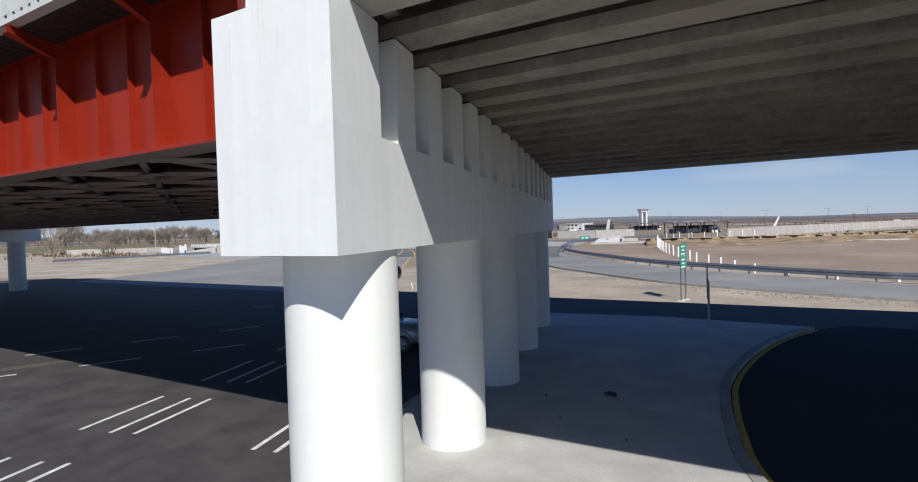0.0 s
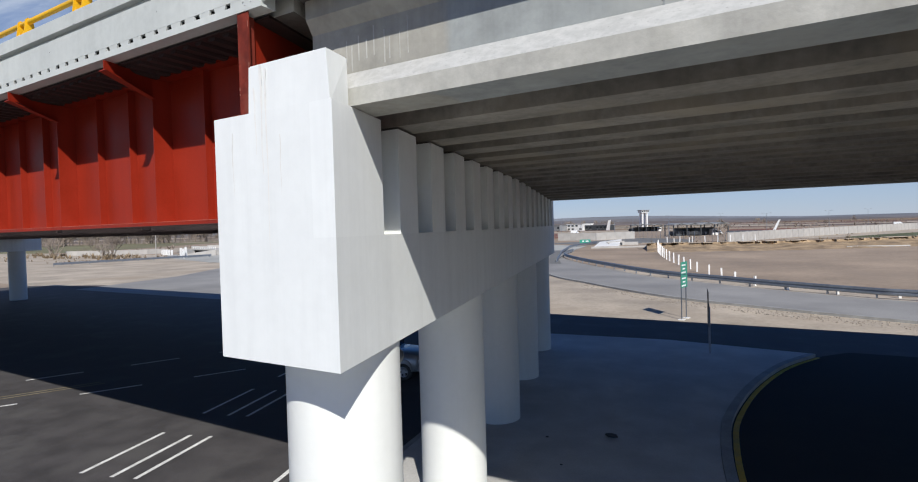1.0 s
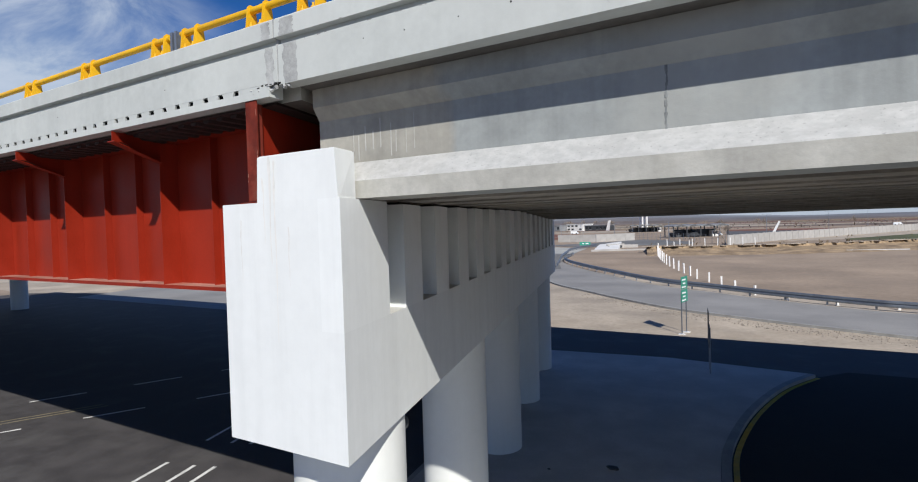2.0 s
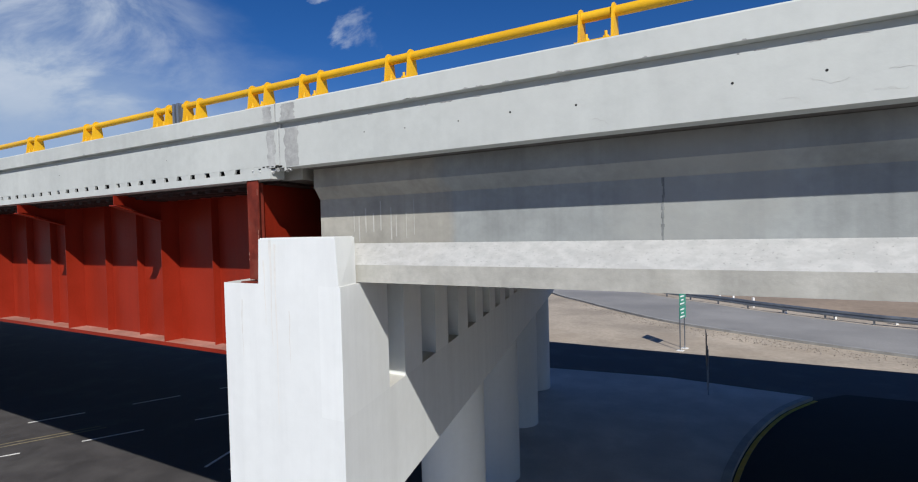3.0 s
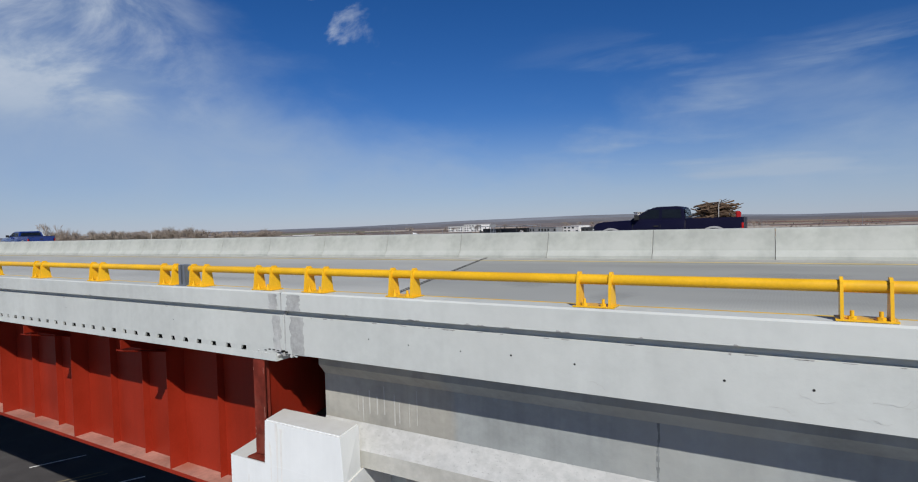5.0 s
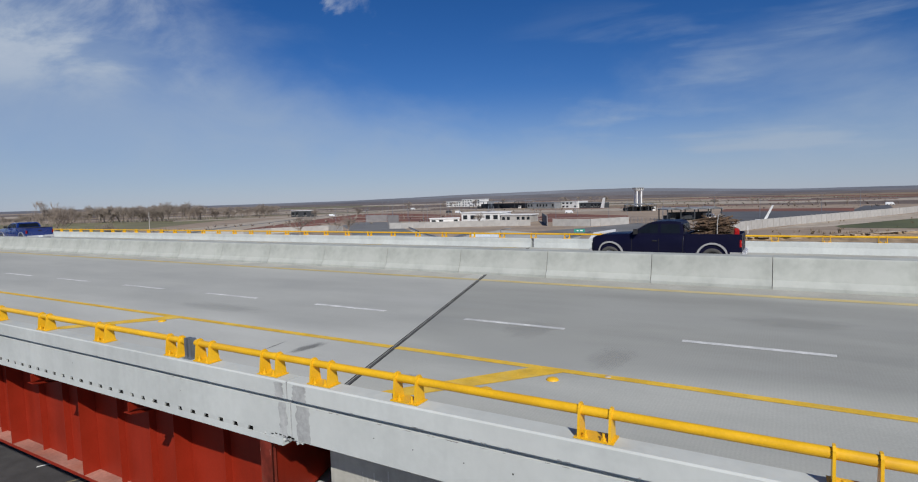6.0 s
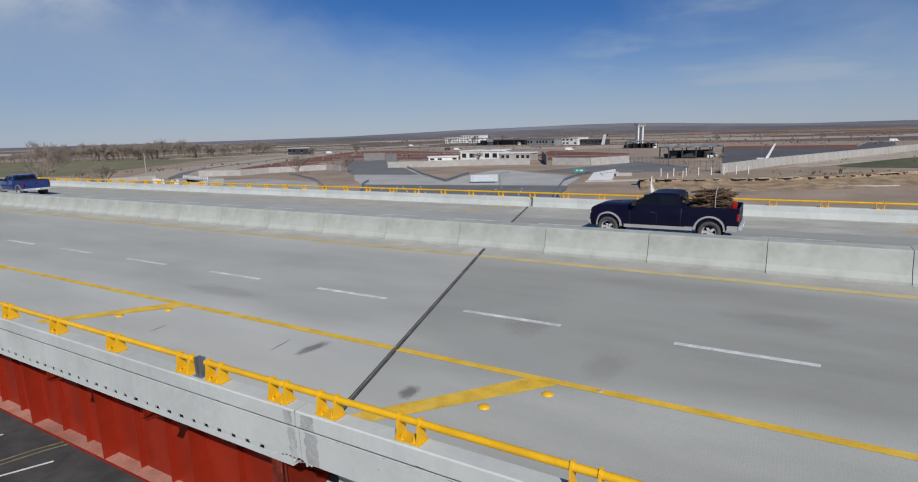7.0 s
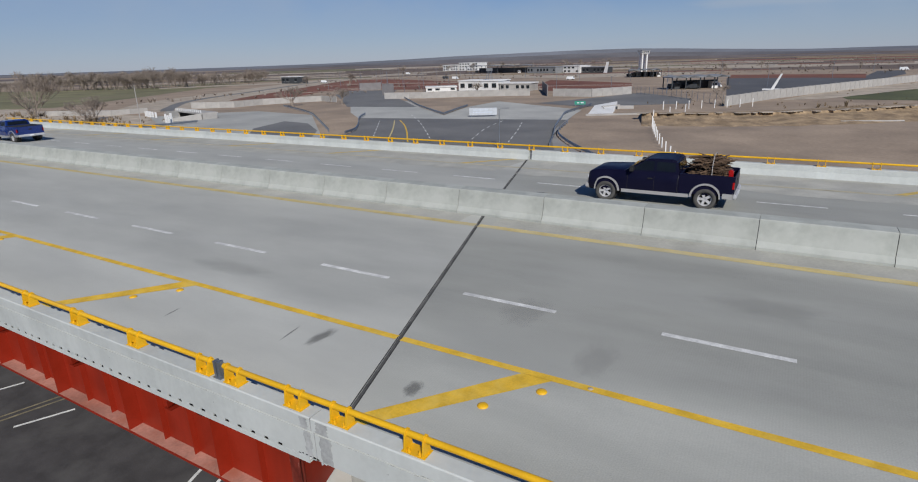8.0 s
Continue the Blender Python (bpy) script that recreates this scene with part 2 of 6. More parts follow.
M_GRAVEL = mat("gravel", (0.36, 0.32, 0.27), 0.95, 0.4, 1.5, 9, 0.8, island=True)
M_SOIL = mat("red_brown_field", (0.20, 0.082, 0.055), 0.95, 0.3, 0.03, 0.6, 0.5, dirt=(0.20, 0.10, 0.066))
M_GRASS = mat("winter_grass", (0.19, 0.180, 0.095), 0.95, 0.3, 0.04, 0.8, 0.5, dirt=(0.19, 0.16, 0.10))
M_GREEN = mat("green_crop", (0.10, 0.11, 0.05), 0.95, 0.3, 0.06, 1.2, 0.5)
M_BARK = mat("bare_branches", (0.285, 0.24, 0.20), 0.9, 0.3, 2, 10, 0.2)
M_SCRUB = mat("dry_scrub", (0.25, 0.19, 0.12), 0.95, 0.35, 1, 6, 0.2, island=True)
M_GALV = mat("galvanised_steel", (0.30, 0.33, 0.37), 0.42, 0.12, 2, 20, 0.04, metal=0.75)
M_POST = mat("white_post_paint", (0.80, 0.80, 0.78), 0.7, 0.1, 2, 20, 0.1)
M_WALL = mat("block_wall", (0.42, 0.405, 0.38), 0.85, 0.15, 0.3, 6, 0.15)
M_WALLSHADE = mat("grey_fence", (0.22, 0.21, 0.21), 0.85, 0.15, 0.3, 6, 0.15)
M_BUILD = mat("white_render", (0.74, 0.74, 0.72), 0.8, 0.08, 0.3, 5, 0.1)
M_ROOFM = mat("grey_roof", (0.25, 0.26, 0.27), 0.6, 0.15, 0.3, 5, 0.1)
M_DARKM = mat("dark_steel", (0.055, 0.06, 0.065), 0.5, 0.2, 2, 12, 0.05)
M_WINDOW = mat("window_glass", (0.02, 0.025, 0.03), 0.08, 0.1, 1, 4, 0.0, spec=0.6)
M_SIGN = mat("sign_green", (0.04, 0.28, 0.20), 0.5, 0.08, 2, 12, 0.0)
M_FAINT = mat("faded_print", (0.55, 0.60, 0.66), 0.6, 0.1, 2, 12, 0.0)
M_SIGNW = mat("sign_white", (0.8, 0.82, 0.82), 0.5, 0.05, 2, 12, 0.0)
M_NAVY = mat("navy_car_paint", (0.006, 0.006, 0.022), 0.42, 0.1, 1, 20, 0.0, spec=0.14)
M_BLUE = mat("blue_car_paint", (0.008, 0.028, 0.16), 0.25, 0.1, 1, 20, 0.0, coat=0.6)
M_SILVER = mat("silver_car_paint", (0.42, 0.43, 0.44), 0.35, 0.08, 1, 20, 0.0, metal=0.5)
M_GREYTRIM = mat("grey_trim", (0.38, 0.375, 0.37), 0.45, 0.1, 2, 20, 0.0)
M_RUBBER = mat("rubber", (0.022, 0.022, 0.023), 0.8, 0.2, 4, 30, 0.1)
M_TYRE = mat("dusty_tyre", (0.085, 0.082, 0.077), 0.9, 0.25, 4, 30, 0.1)
M_RIM = mat("alloy", (0.62, 0.62, 0.63), 0.35, 0.1, 3, 20, 0.0, metal=0.25)
M_LAMPRED = mat("red_lens", (0.42, 0.012, 0.012), 0.2, 0.05, 3, 20, 0.0)
M_LAMPCLR = mat("clear_lens", (0.7, 0.7, 0.7), 0.1, 0.05, 3, 20, 0.0)
M_LOG = mat("firewood", (0.15, 0.095, 0.058), 0.9, 0.3, 4, 20, 0.2, island=True)
M_JOINT = mat("joint_rubber", (0.105, 0.105, 0.103), 0.9, 0.35, 2, 20, 0.2, dirt=(0.22, 0.217, 0.205), spec=0.1)
M_JOINTEDGE = mat("tarred_joint_edge", (0.035, 0.035, 0.036), 0.85, 0.3, 2, 20, 0.1, spec=0.15)
M_DUST = mat("concrete_dust", (0.43, 0.425, 0.375), 0.9, 0.15, 0.8, 12, 0.1, dirt=(0.38, 0.378, 0.345))


def soft_stain(name, color, strength):
    """A stain that fades out towards the rim of its unit disc, broken by noise."""
    m = bpy.data.materials.new(name)
    m.use_nodes = True
    n, l = m.node_tree.nodes, m.node_tree.links
    bsdf = n["Principled BSDF"]
    bsdf.inputs["Base Color"].default_value = (*color, 1)
    bsdf.inputs["Roughness"].default_value = 0.85
    tc = n.new("ShaderNodeTexCoord")
    ln = n.new("ShaderNodeVectorMath")
    ln.operation = "LENGTH"
    l.new(tc.outputs["Object"], ln.inputs[0])
    ns = n.new("ShaderNodeTexNoise")
    ns.inputs["Scale"].default_value, ns.inputs["Detail"].default_value = 2.2, 7
    l.new(tc.outputs["Object"], ns.inputs["Vector"])
    ad = n.new("ShaderNodeMath")
    ad.operation = "MULTIPLY_ADD"
    l.new(ns.outputs[0], ad.inputs[0])
    ad.inputs[1].default_value = 0.9
    l.new(ln.outputs["Value"], ad.inputs[2])
    mr = n.new("ShaderNodeMapRange")
    mr.interpolation_type = "SMOOTHSTEP"
    for i, v in ((1, 1.38), (2, 0.75), (3, 0.0), (4, strength)):
        mr.inputs[i].default_value = v
    l.new(ad.outputs[0], mr.inputs[0])
    l.new(mr.outputs[0], bsdf.inputs["Alpha"])
    return m


M_SMUDGE = soft_stain("old_smudge", (0.22, 0.22, 0.205), 0.13)
M_SMEAR = soft_stain("tyre_smear", (0.13, 0.13, 0.125), 0.45)


# ---- mesh helpers ----
def hexa(bm, lo, hi):
    """A solid between two rings of points."""
    a = [bm.verts.new(p) for p in lo]
    b = [bm.verts.new(p) for p in hi]
    k = len(a)
    bm.faces.new(a[::-1])
    bm.faces.new(b)
    for i in range(k):
        j = (i + 1) % k
        bm.faces.new((a[i], a[j], b[j], b[i]))
    return bm


def box(bm, x0, x1, y0, y1, z0, z1):
    return hexa(bm, [(x0, y0, z0), (x1, y0, z0), (x1, y1, z0), (x0, y1, z0)], [(x0, y0, z1), (x1, y0, z1), (x1, y1, z1), (x0, y1, z1)])


def sweep_x(bm, profile, left, right):
    """A (y, z) profile swept along x; left and right give the ends' x for a y."""
    return hexa(bm, [(left(y), y, z) for y, z in profile], [(right(y), y, z) for y, z in profile])


def tube(bm, pts, r, n=10, r2=None):
    pts = [Vector(p) for p in pts]
    rings = []
    for i, p in enumerate(pts):
        d = (pts[min(i + 1, len(pts) - 1)] - pts[max(i - 1, 0)]).normalized()
        u = d.orthogonal().normalized() if abs(d.z) > 0.9 else d.cross(Vector((0, 0, 1))).normalized()
        v = d.cross(u)
        rr = r if r2 is None else r + (r2 - r) * i / (len(pts) - 1)
        rings.append([bm.verts.new(p + rr * (math.cos(2 * math.pi * k / n) * u + math.sin(2 * math.pi * k / n) * v)) for k in range(n)])
    for a, b in zip(rings, rings[1:]):
        for k in range(n):
            f = bm.faces.new((a[k], a[(k + 1) % n], b[(k + 1) % n], b[k]))
            f.smooth = n > 6
    for ring in (rings[0][::-1], rings[-1]):
        bm.faces.new([bm.verts.new(v.co) for v in ring])
    return bm


def mesh_of(bm, name, material):
    bmesh.ops.recalc_face_normals(bm, faces=bm.faces)
    me = bpy.data.meshes.new(name)
    bm.to_mesh(me)
    bm.free()
    me.materials.append(material)
    return me


def part(name, bm, material, parent=None, label="", at=None):
    ob = new(name, mesh_of(bm, name, material) if isinstance(bm, bmesh.types.BMesh) else bm)
    if parent:
        ob.parent = parent
    if at:
        ob.location = at
    return tagged(ob, label=label)


def thing(name, label, category, group="", kind="", at=(0, 0, 0)):
    ob = new(name)
    ob.location = at
    return tagged(ob, label, category, group, kind)


def sheet(name, pts, z, material, label, category, kind="structure", thick=0.0, parent=None):
    """A flat area with an outline, with or without thickness below."""
    bm = bmesh.new()
    if thick:
        hexa(bm, [(x, y, z - thick) for x, y in pts], [(x, y, z) for x, y in pts])
    else:
        bm.faces.new([bm.verts.new((x, y, z)) for x, y in pts])
    bmesh.ops.triangulate(bm, faces=[f for f in bm.faces if len(f.verts) > 4])
    ob = part(name, bm, material, parent)
    return tagged(ob, label, category, kind=kind) if not parent else ob


def spline(pts, n=6):
    """A smooth line through the points."""
    out = []
    p = [Vector(q) for q in pts]
    for i in range(len(p) - 1):
        a, b, c, d = p[max(i - 1, 0)], p[i], p[i + 1], p[min(i + 2, len(p) - 1)]
        for k in range(n):
            t = k / n
            out.append(0.5 * ((2 * b) + (c - a) * t + (2 * a - 5 * b + 4 * c - d) * t * t + (3 * b - a - 3 * c + d) * t ** 3))
    return out + [p[-1]]


def offset(line, d):
    """The line moved sideways in plan."""
    out = []
    for i, p in enumerate(line):
        t = (line[min(i + 1, len(line) - 1)] - line[max(i - 1, 0)]).normalized()
        out.append(p + d * Vector((t.y, -t.x)))
    return out


def ribbon(bm, a, b, z0, z1=None):
    """A band between two plan lines; with z1 a solid one."""
    if z1 is None:
        va = [bm.verts.new((*p[:2], z0)) for p in a]
        vb = [bm.verts.new((*p[:2], z0)) for p in b]
        for i in range(len(a) - 1):
            bm.faces.new((va[i], va[i + 1], vb[i + 1], vb[i]))
        return bm
    rings = [[bm.verts.new((*p[:2], z)) for p, z in ((p, z0), (q, z0), (q, z1), (p, z1))] for p, q in zip(a, b)]
    for r, s in zip(rings, rings[1:]):
        for k in range(4):
            bm.faces.new((r[k], s[k], s[(k + 1) % 4], r[(k + 1) % 4]))
    bm.faces.new(rings[0])
    bm.faces.new(rings[-1][::-1])
    return bm


# ---- the ground ----
bm = bmesh.new()
R = 3500
box(bm, -R, R, -R, R, -2.0, 0.0)
tagged(part("ground", bm, M_SAND), "flat sandy brown ground to the horizon", "ground", kind="structure")
# low far land on the horizon; aerial haze painted in, bluer with distance
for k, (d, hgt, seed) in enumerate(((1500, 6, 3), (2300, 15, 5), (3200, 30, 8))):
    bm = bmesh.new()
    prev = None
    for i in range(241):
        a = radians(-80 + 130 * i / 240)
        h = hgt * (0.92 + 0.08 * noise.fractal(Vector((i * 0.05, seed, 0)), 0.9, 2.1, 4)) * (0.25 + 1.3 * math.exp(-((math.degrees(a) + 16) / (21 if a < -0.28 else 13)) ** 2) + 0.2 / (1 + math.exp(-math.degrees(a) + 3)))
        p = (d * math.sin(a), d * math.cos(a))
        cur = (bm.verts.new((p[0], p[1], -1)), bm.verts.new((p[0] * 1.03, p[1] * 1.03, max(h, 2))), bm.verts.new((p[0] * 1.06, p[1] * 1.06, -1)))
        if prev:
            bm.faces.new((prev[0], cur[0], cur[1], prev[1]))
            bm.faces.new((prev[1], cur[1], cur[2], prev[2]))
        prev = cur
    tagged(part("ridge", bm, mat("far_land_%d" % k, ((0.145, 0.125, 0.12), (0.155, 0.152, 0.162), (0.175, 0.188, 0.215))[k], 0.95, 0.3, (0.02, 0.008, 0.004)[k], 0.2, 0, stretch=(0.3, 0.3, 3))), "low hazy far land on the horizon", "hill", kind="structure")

SKEW = -0.29


def joint_x(y):
    return -4.87 + SKEW * (y - 4.4)


def seam_x(y):
    """The expansion joint across the deck."""
    return -4.77 - 0.302 * (y - 4.4)


# asphalt under the bridge
sheet("road", [(-95, -30), (28, -30), (40, 39.5), (-16, 39.2), (-45, 38.8), (-50, 46), (-47.5, 63.5), (-66, 93), (-79, 92), (-68, 60), (-66, 47), (-95, 36)], 0.012, M_ASPHALT, "dark new asphalt road under the bridge", "road")
# concrete island with its kerb
curve = spline([(4.6, -9.5), (3.6, 0), (1.9, 7.5), (-0.29, 12.9), (-0.86, 15.2), (-1.27, 17.9), (-1.42, 20.6), (-1.02, 24.6), (-0.08, 28.6), (1.2, 31.5)])
leftside = [(-5.5, 32.3), (-12.7, 31.4), (-9.6, 12.6), (-7.3, 4.0), (-4.5, -9.5)]
outline = [tuple(p) for p in offset(curve, -0.32)] + leftside
sheet("pavement", outline, 0.15, M_PAVE, "light grey concrete traffic island under the bridge", "pavement", thick=0.14)
bm = bmesh.new()
ribbon(bm, offset(curve, -0.31), offset(curve, -0.02), 0.005, 0.165)
tagged(part("kerb", bm, M_CURB), "grey concrete kerb round the island", "kerb", kind="structure")
bm = bmesh.new()
ribbon(bm, offset(curve, 0.03), offset(curve, 0.2), 0.017)
tagged(part("kerb_line", bm, M_YPAINT), "worn yellow line along the kerb", "road marking", kind="structure")
bm = bmesh.new()
ribbon(bm, [Vector(p) for p in leftside], [Vector(p) + Vector((-0.18, 0)) for p in leftside], 0.005, 0.16)
tagged(part("kerb", bm, M_CURB), "grey concrete kerb along the island", "kerb", kind="structure")
# the lane round the island, its asphalt darkened to deepen the bridge's shade
sheet("road", [tuple(p) for p in offset(curve, 0.0)] + [(2.6, 33.2), (30, 34.5), (27, -9.5)], 0.0145, M_SHADELANE, "asphalt lane round the traffic island, blackened for the bridge's shade", "road")
# white and yellow lines on the asphalt
lines = thing("road_marking", "white painted lines on the dark asphalt", "road marking", kind="structure")


def stripe(x0, y0, x1, y1, w=0.14, material=None, z=0.018, parent=None, name="line"):
    a, b = Vector((x0, y0)), Vector((x1, y1))
    t = (b - a).normalized()
    s = Vector((-t.y, t.x)) * w / 2
    bm = bmesh.new()
    bm.faces.new([bm.verts.new((*p, z)) for p in (a - s, b - s, b + s, a + s)])
    return part(name, bm, material or M_WLINE, parent or lines)

for lx, ly in ((-17.24, 7.70), (-16.16, 7.98), (-15.43, 8.24), (-11.43, 9.01), (-10.78, 9.15)):
    for k in range(-2, 3):
        if lx < -12 or k < 1:
            x0, y0 = lx - 0.315 * 4.92 * k, ly + 4.92 * k
            stripe(x0, y0, x0 - 0.315 * 3.05, y0 + 3.05)
for lx, ly, n in ((-28.1, 7.75, 4), (-32.9, 7.75, 5)):
    for k in range(n):
        a = 0.50 if lx > -30 else 0.43
        x0, y0 = lx + a * 4.0 * k, ly + 4.0 * k
        stripe(x0, y0, x0 + a * 2.1, y0 + 2.1)
for k in range(3):
    stripe(-34.3 + 2.6 * k, 27.3 + 5 * k, -33.5 + 2.6 * k, 28.6 + 5 * k)
for dx in (0, 0.42):
    stripe(-30.6 + dx, 4.5, -28.9 + dx, 10.0, 0.13, M_YOLD)
    stripe(-28.9 + dx, 10.0, -27.4 + dx, 13.2, 0.13, M_YOLD)
stripe(-66, 91, -47.6, 63.5, 0.2, M_YPAINT)
stripe(-33.6, 46.5, -29.5, 41.0, 0.14)


sheet("road", [(-80, 36), (-86, 54), (-102, 77), (-106, 92), (-66, 93), (-47.5, 63.5), (-50, 46), (-34, 39.2), (-34, 36)], 0.0135, M_OLDROAD, "worn grey asphalt road running off to the fork", "road")


# the pale sand and the curved ramp behind the bridge
sheet("sand", [(-46, 38.9), (-16, 39.3), (40, 39.6), (40, 34.8), (60, 30), (60, 62), (8, 57), (-20, 80), (-34, 92), (-41, 92), (-47, 63)], 0.006, M_SANDLT, "pale trampled sand beside the ramp", "ground")
inner = spline([(-62, 131), (-44, 98), (-28, 70.4), (-19.2, 60.6), (-11.9, 53.7), (-7.3, 50.3), (-1.9, 47.6), (1.8, 45.9), (6.8, 43.9), (14, 41.5), (26, 38.5), (60, 32)])
outer = spline([(-52, 155), (-45.5, 128), (-41.3, 110.6), (-33.6, 96), (-21.7, 79.3), (-14, 69.8), (-6.6, 64), (-2, 60.4), (5.4, 55.8), (8.5, 54.6), (22, 50.5), (60, 43)])
bm = bmesh.new()
ribbon(bm, inner, outer, 0.03)
tagged(part("ramp_road", bm, M_OLDROAD), "worn grey asphalt ramp curving away", "road", kind="structure")
bm = bmesh.new()
ribbon(bm, offset(inner, 0.0)[9:], offset(inner, 0.35)[9:], 0.0, 0.2)
tagged(part("kerb", bm, M_CURB), "grey concrete kerb along the ramp", "kerb", kind="structure")
bm = bmesh.new()
rnd = random.Random(4)
gl = inner[18:]
for k in range(1500):
    i = rnd.randrange(len(gl) - 1)
    p = gl[i].lerp(gl[i + 1], rnd.random()) + Vector((rnd.uniform(0, -0.35), rnd.uniform(-0.6, -3.2)))
    s = rnd.uniform(0.03, 0.085)
    m = Matrix.Translation((p.x, p.y, s * 0.3)) @ Euler((rnd.random() * 6, rnd.random() * 6, rnd.random() * 6)).to_matrix().to_4x4() @ Matrix.Diagonal((s, s * 0.8, s * 0.6, 1))
    bmesh.ops.create_cube(bm, size=1.0, matrix=m)
tagged(part("gravel", bm, M_GRAVEL), "grey gravel strip along the kerb", "gravel", kind="stuff")


def guardrail(path, label, side=1):
    """A corrugated beam on posts."""
    root = thing("guardrail", label, "guardrail")
    prof = ((0.0, 0.32), (0.08, 0.40), (0.08, 0.52), (0.0, 0.60), (0.08, 0.68), (0.08, 0.80), (0.0, 0.88))
    bm = bmesh.new()
    rows = []
    for i, p in enumerate(path):
        t = (path[min(i + 1, len(path) - 1)] - path[max(i - 1, 0)]).normalized()
        nrm = Vector((t.y, -t.x)) * side
        rows.append([bm.verts.new((*(p + nrm * d), z)) for d, z in prof])
    for a, b in zip(rows, rows[1:]):
        for k in range(len(prof) - 1):
            bm.faces.new((a[k], b[k], b[k + 1], a[k + 1]))
    geo = mesh_of(bm, "beam", M_GALV)
    ob = part("beam", geo, None, root)
    sol = ob.modifiers.new("thickness", "SOLIDIFY")
    sol.thickness = 0.006
    bm = bmesh.new()
    box(bm, -0.05, 0.05, -0.08, 0.08, -0.1, 0.80)
    post = mesh_of(bm, "post", M_GALV)
    run, nxt = 0.0, 0.0
    for a, b in zip(path, path[1:]):
        d = (b - a).length
        while nxt <= run + d:
            p = a.lerp(b, (nxt - run) / d)
            t = (b - a).normalized()
            part("post", post, None, root, at=(*(p - Vector((t.y, -t.x)) * side * 0.085), 0)).rotation_euler.z = math.atan2(t.y, t.x)
            nxt += 3.8
        run += d
    return root


guardrail(offset(outer, -0.5)[6:], "galvanised steel guardrail along the curved ramp", 1)


# ---- the bridge ----
GY = [5.17 + 1.4643 * k for k in range(17)]        # concrete girder lines
Y_OUT, Y_IN, Y_FIN, Y_FOUT = 4.48, 4.70, 28.97, 29.33
X_WEST, X_EAST = -76.0, 62.0


def deck_z(y):
    return 9.885 + 0.0110 * (y - 4.9) if y < 16.9 else 10.017 - 0.0235 * (y - 16.9)


def shift(y):
    """How much lower or higher the bridge hangs under a y, by the deck's fall."""
    return deck_z(y) - 9.885


# pier
def make_pier(ends, columns, bottom, zs, notched, x_off=0.0, label="white painted concrete bridge pier with round columns"):
    root = thing("bridge_pier", label, "bridge pier", at=(x_off, 0, 0))

    def xr(y):
        return -3.93 + SKEW * (y - 4.4)

    def slab(bm, y0, y1, da, db, z0, z1):
        pts = [(xr(y0) + da, y0), (xr(y0) + db, y0), (xr(y1) + db, y1), (xr(y1) + da, y1)]
        return hexa(bm, [(x, y, z0) for x, y in pts], [(x, y, z1) for x, y in pts])

    y0, y1 = ends
    bm = bmesh.new()
    slab(bm, y0, y1, -2.02, 0.0, bottom, zs[0])
    if notched:
        slab(bm, y0, y1, -2.02, -0.34, zs[0], zs[1])
    cap = part("cap", bm, M_WHITE, root)
    if notched:
        edges = [(y0, 5.68)] + [(6.27 + 1.4643 * k, 7.02 + 1.4643 * k) for k in range(15)] + [(y1 - 1.0, y1)]
        for a, b in edges:
            bm = bmesh.new()
            slab(bm, a, b, -0.34, 0.0, zs[0], zs[1] - (0.0 if a < 5 else 0.03) + (shift(a) if a > 6 else 0))
            part("pedestal", bm, M_WHITE, cap)
        # bearing pads
        for gy in GY:
            bm = bmesh.new()
            slab(bm, gy - 0.22, gy + 0.22, -0.62, -0.12, zs[1] - 0.06 + shift(gy), 8.21 + shift(gy))
            part("bearing_pad", bm, M_RUBBER, cap)
        for a, b in ((y0, 4.80), (y1 - 0.43, y1)):
            bm = bmesh.new()
            lo = [(xr(a) - 1.36, a), (xr(a) - 0.02, a), (xr(b) - 0.02, b), (xr(b) - 1.36, b)]
            hi = [(xr(a) - 1.34, a + 0.01), (xr(a) - 0.07, a + 0.01), (xr(b) - 0.03, b), (xr(b) - 1.34, b)]
            hexa(bm, [(x, y, zs[1] - 0.05) for x, y in lo], [(x, y, 8.77) for x, y in hi])
            bmesh.ops.bevel(bm, geom=[e for e in bm.edges if min(v.co.z for v in e.verts) > 8.5], offset=0.014, segments=2, affect="EDGES")
            part("end_block", bm, M_WHITE, cap)
    for y in columns:
        bm = bmesh.new()
        x = xr(y) - (0.90 if y < 7 else 1.01)
        tube(bm, [(x, y, -0.3), (x, y, bottom + 0.02)], 0.81, 48)
        part("column", bm, M_COLUMN, root)
    return root


make_pier((4.37, 29.2), (5.84, 11.6, 16.9, 22.1, 27.4), 5.19, (6.69, 8.205), True)
make_pier((4.4, 29.9), (6.1, 11.6, 16.9, 22.1, 27.6), 5.45, (6.85, 6.86), False, -62.4, "grey-white concrete pier under the far end of the steel span")

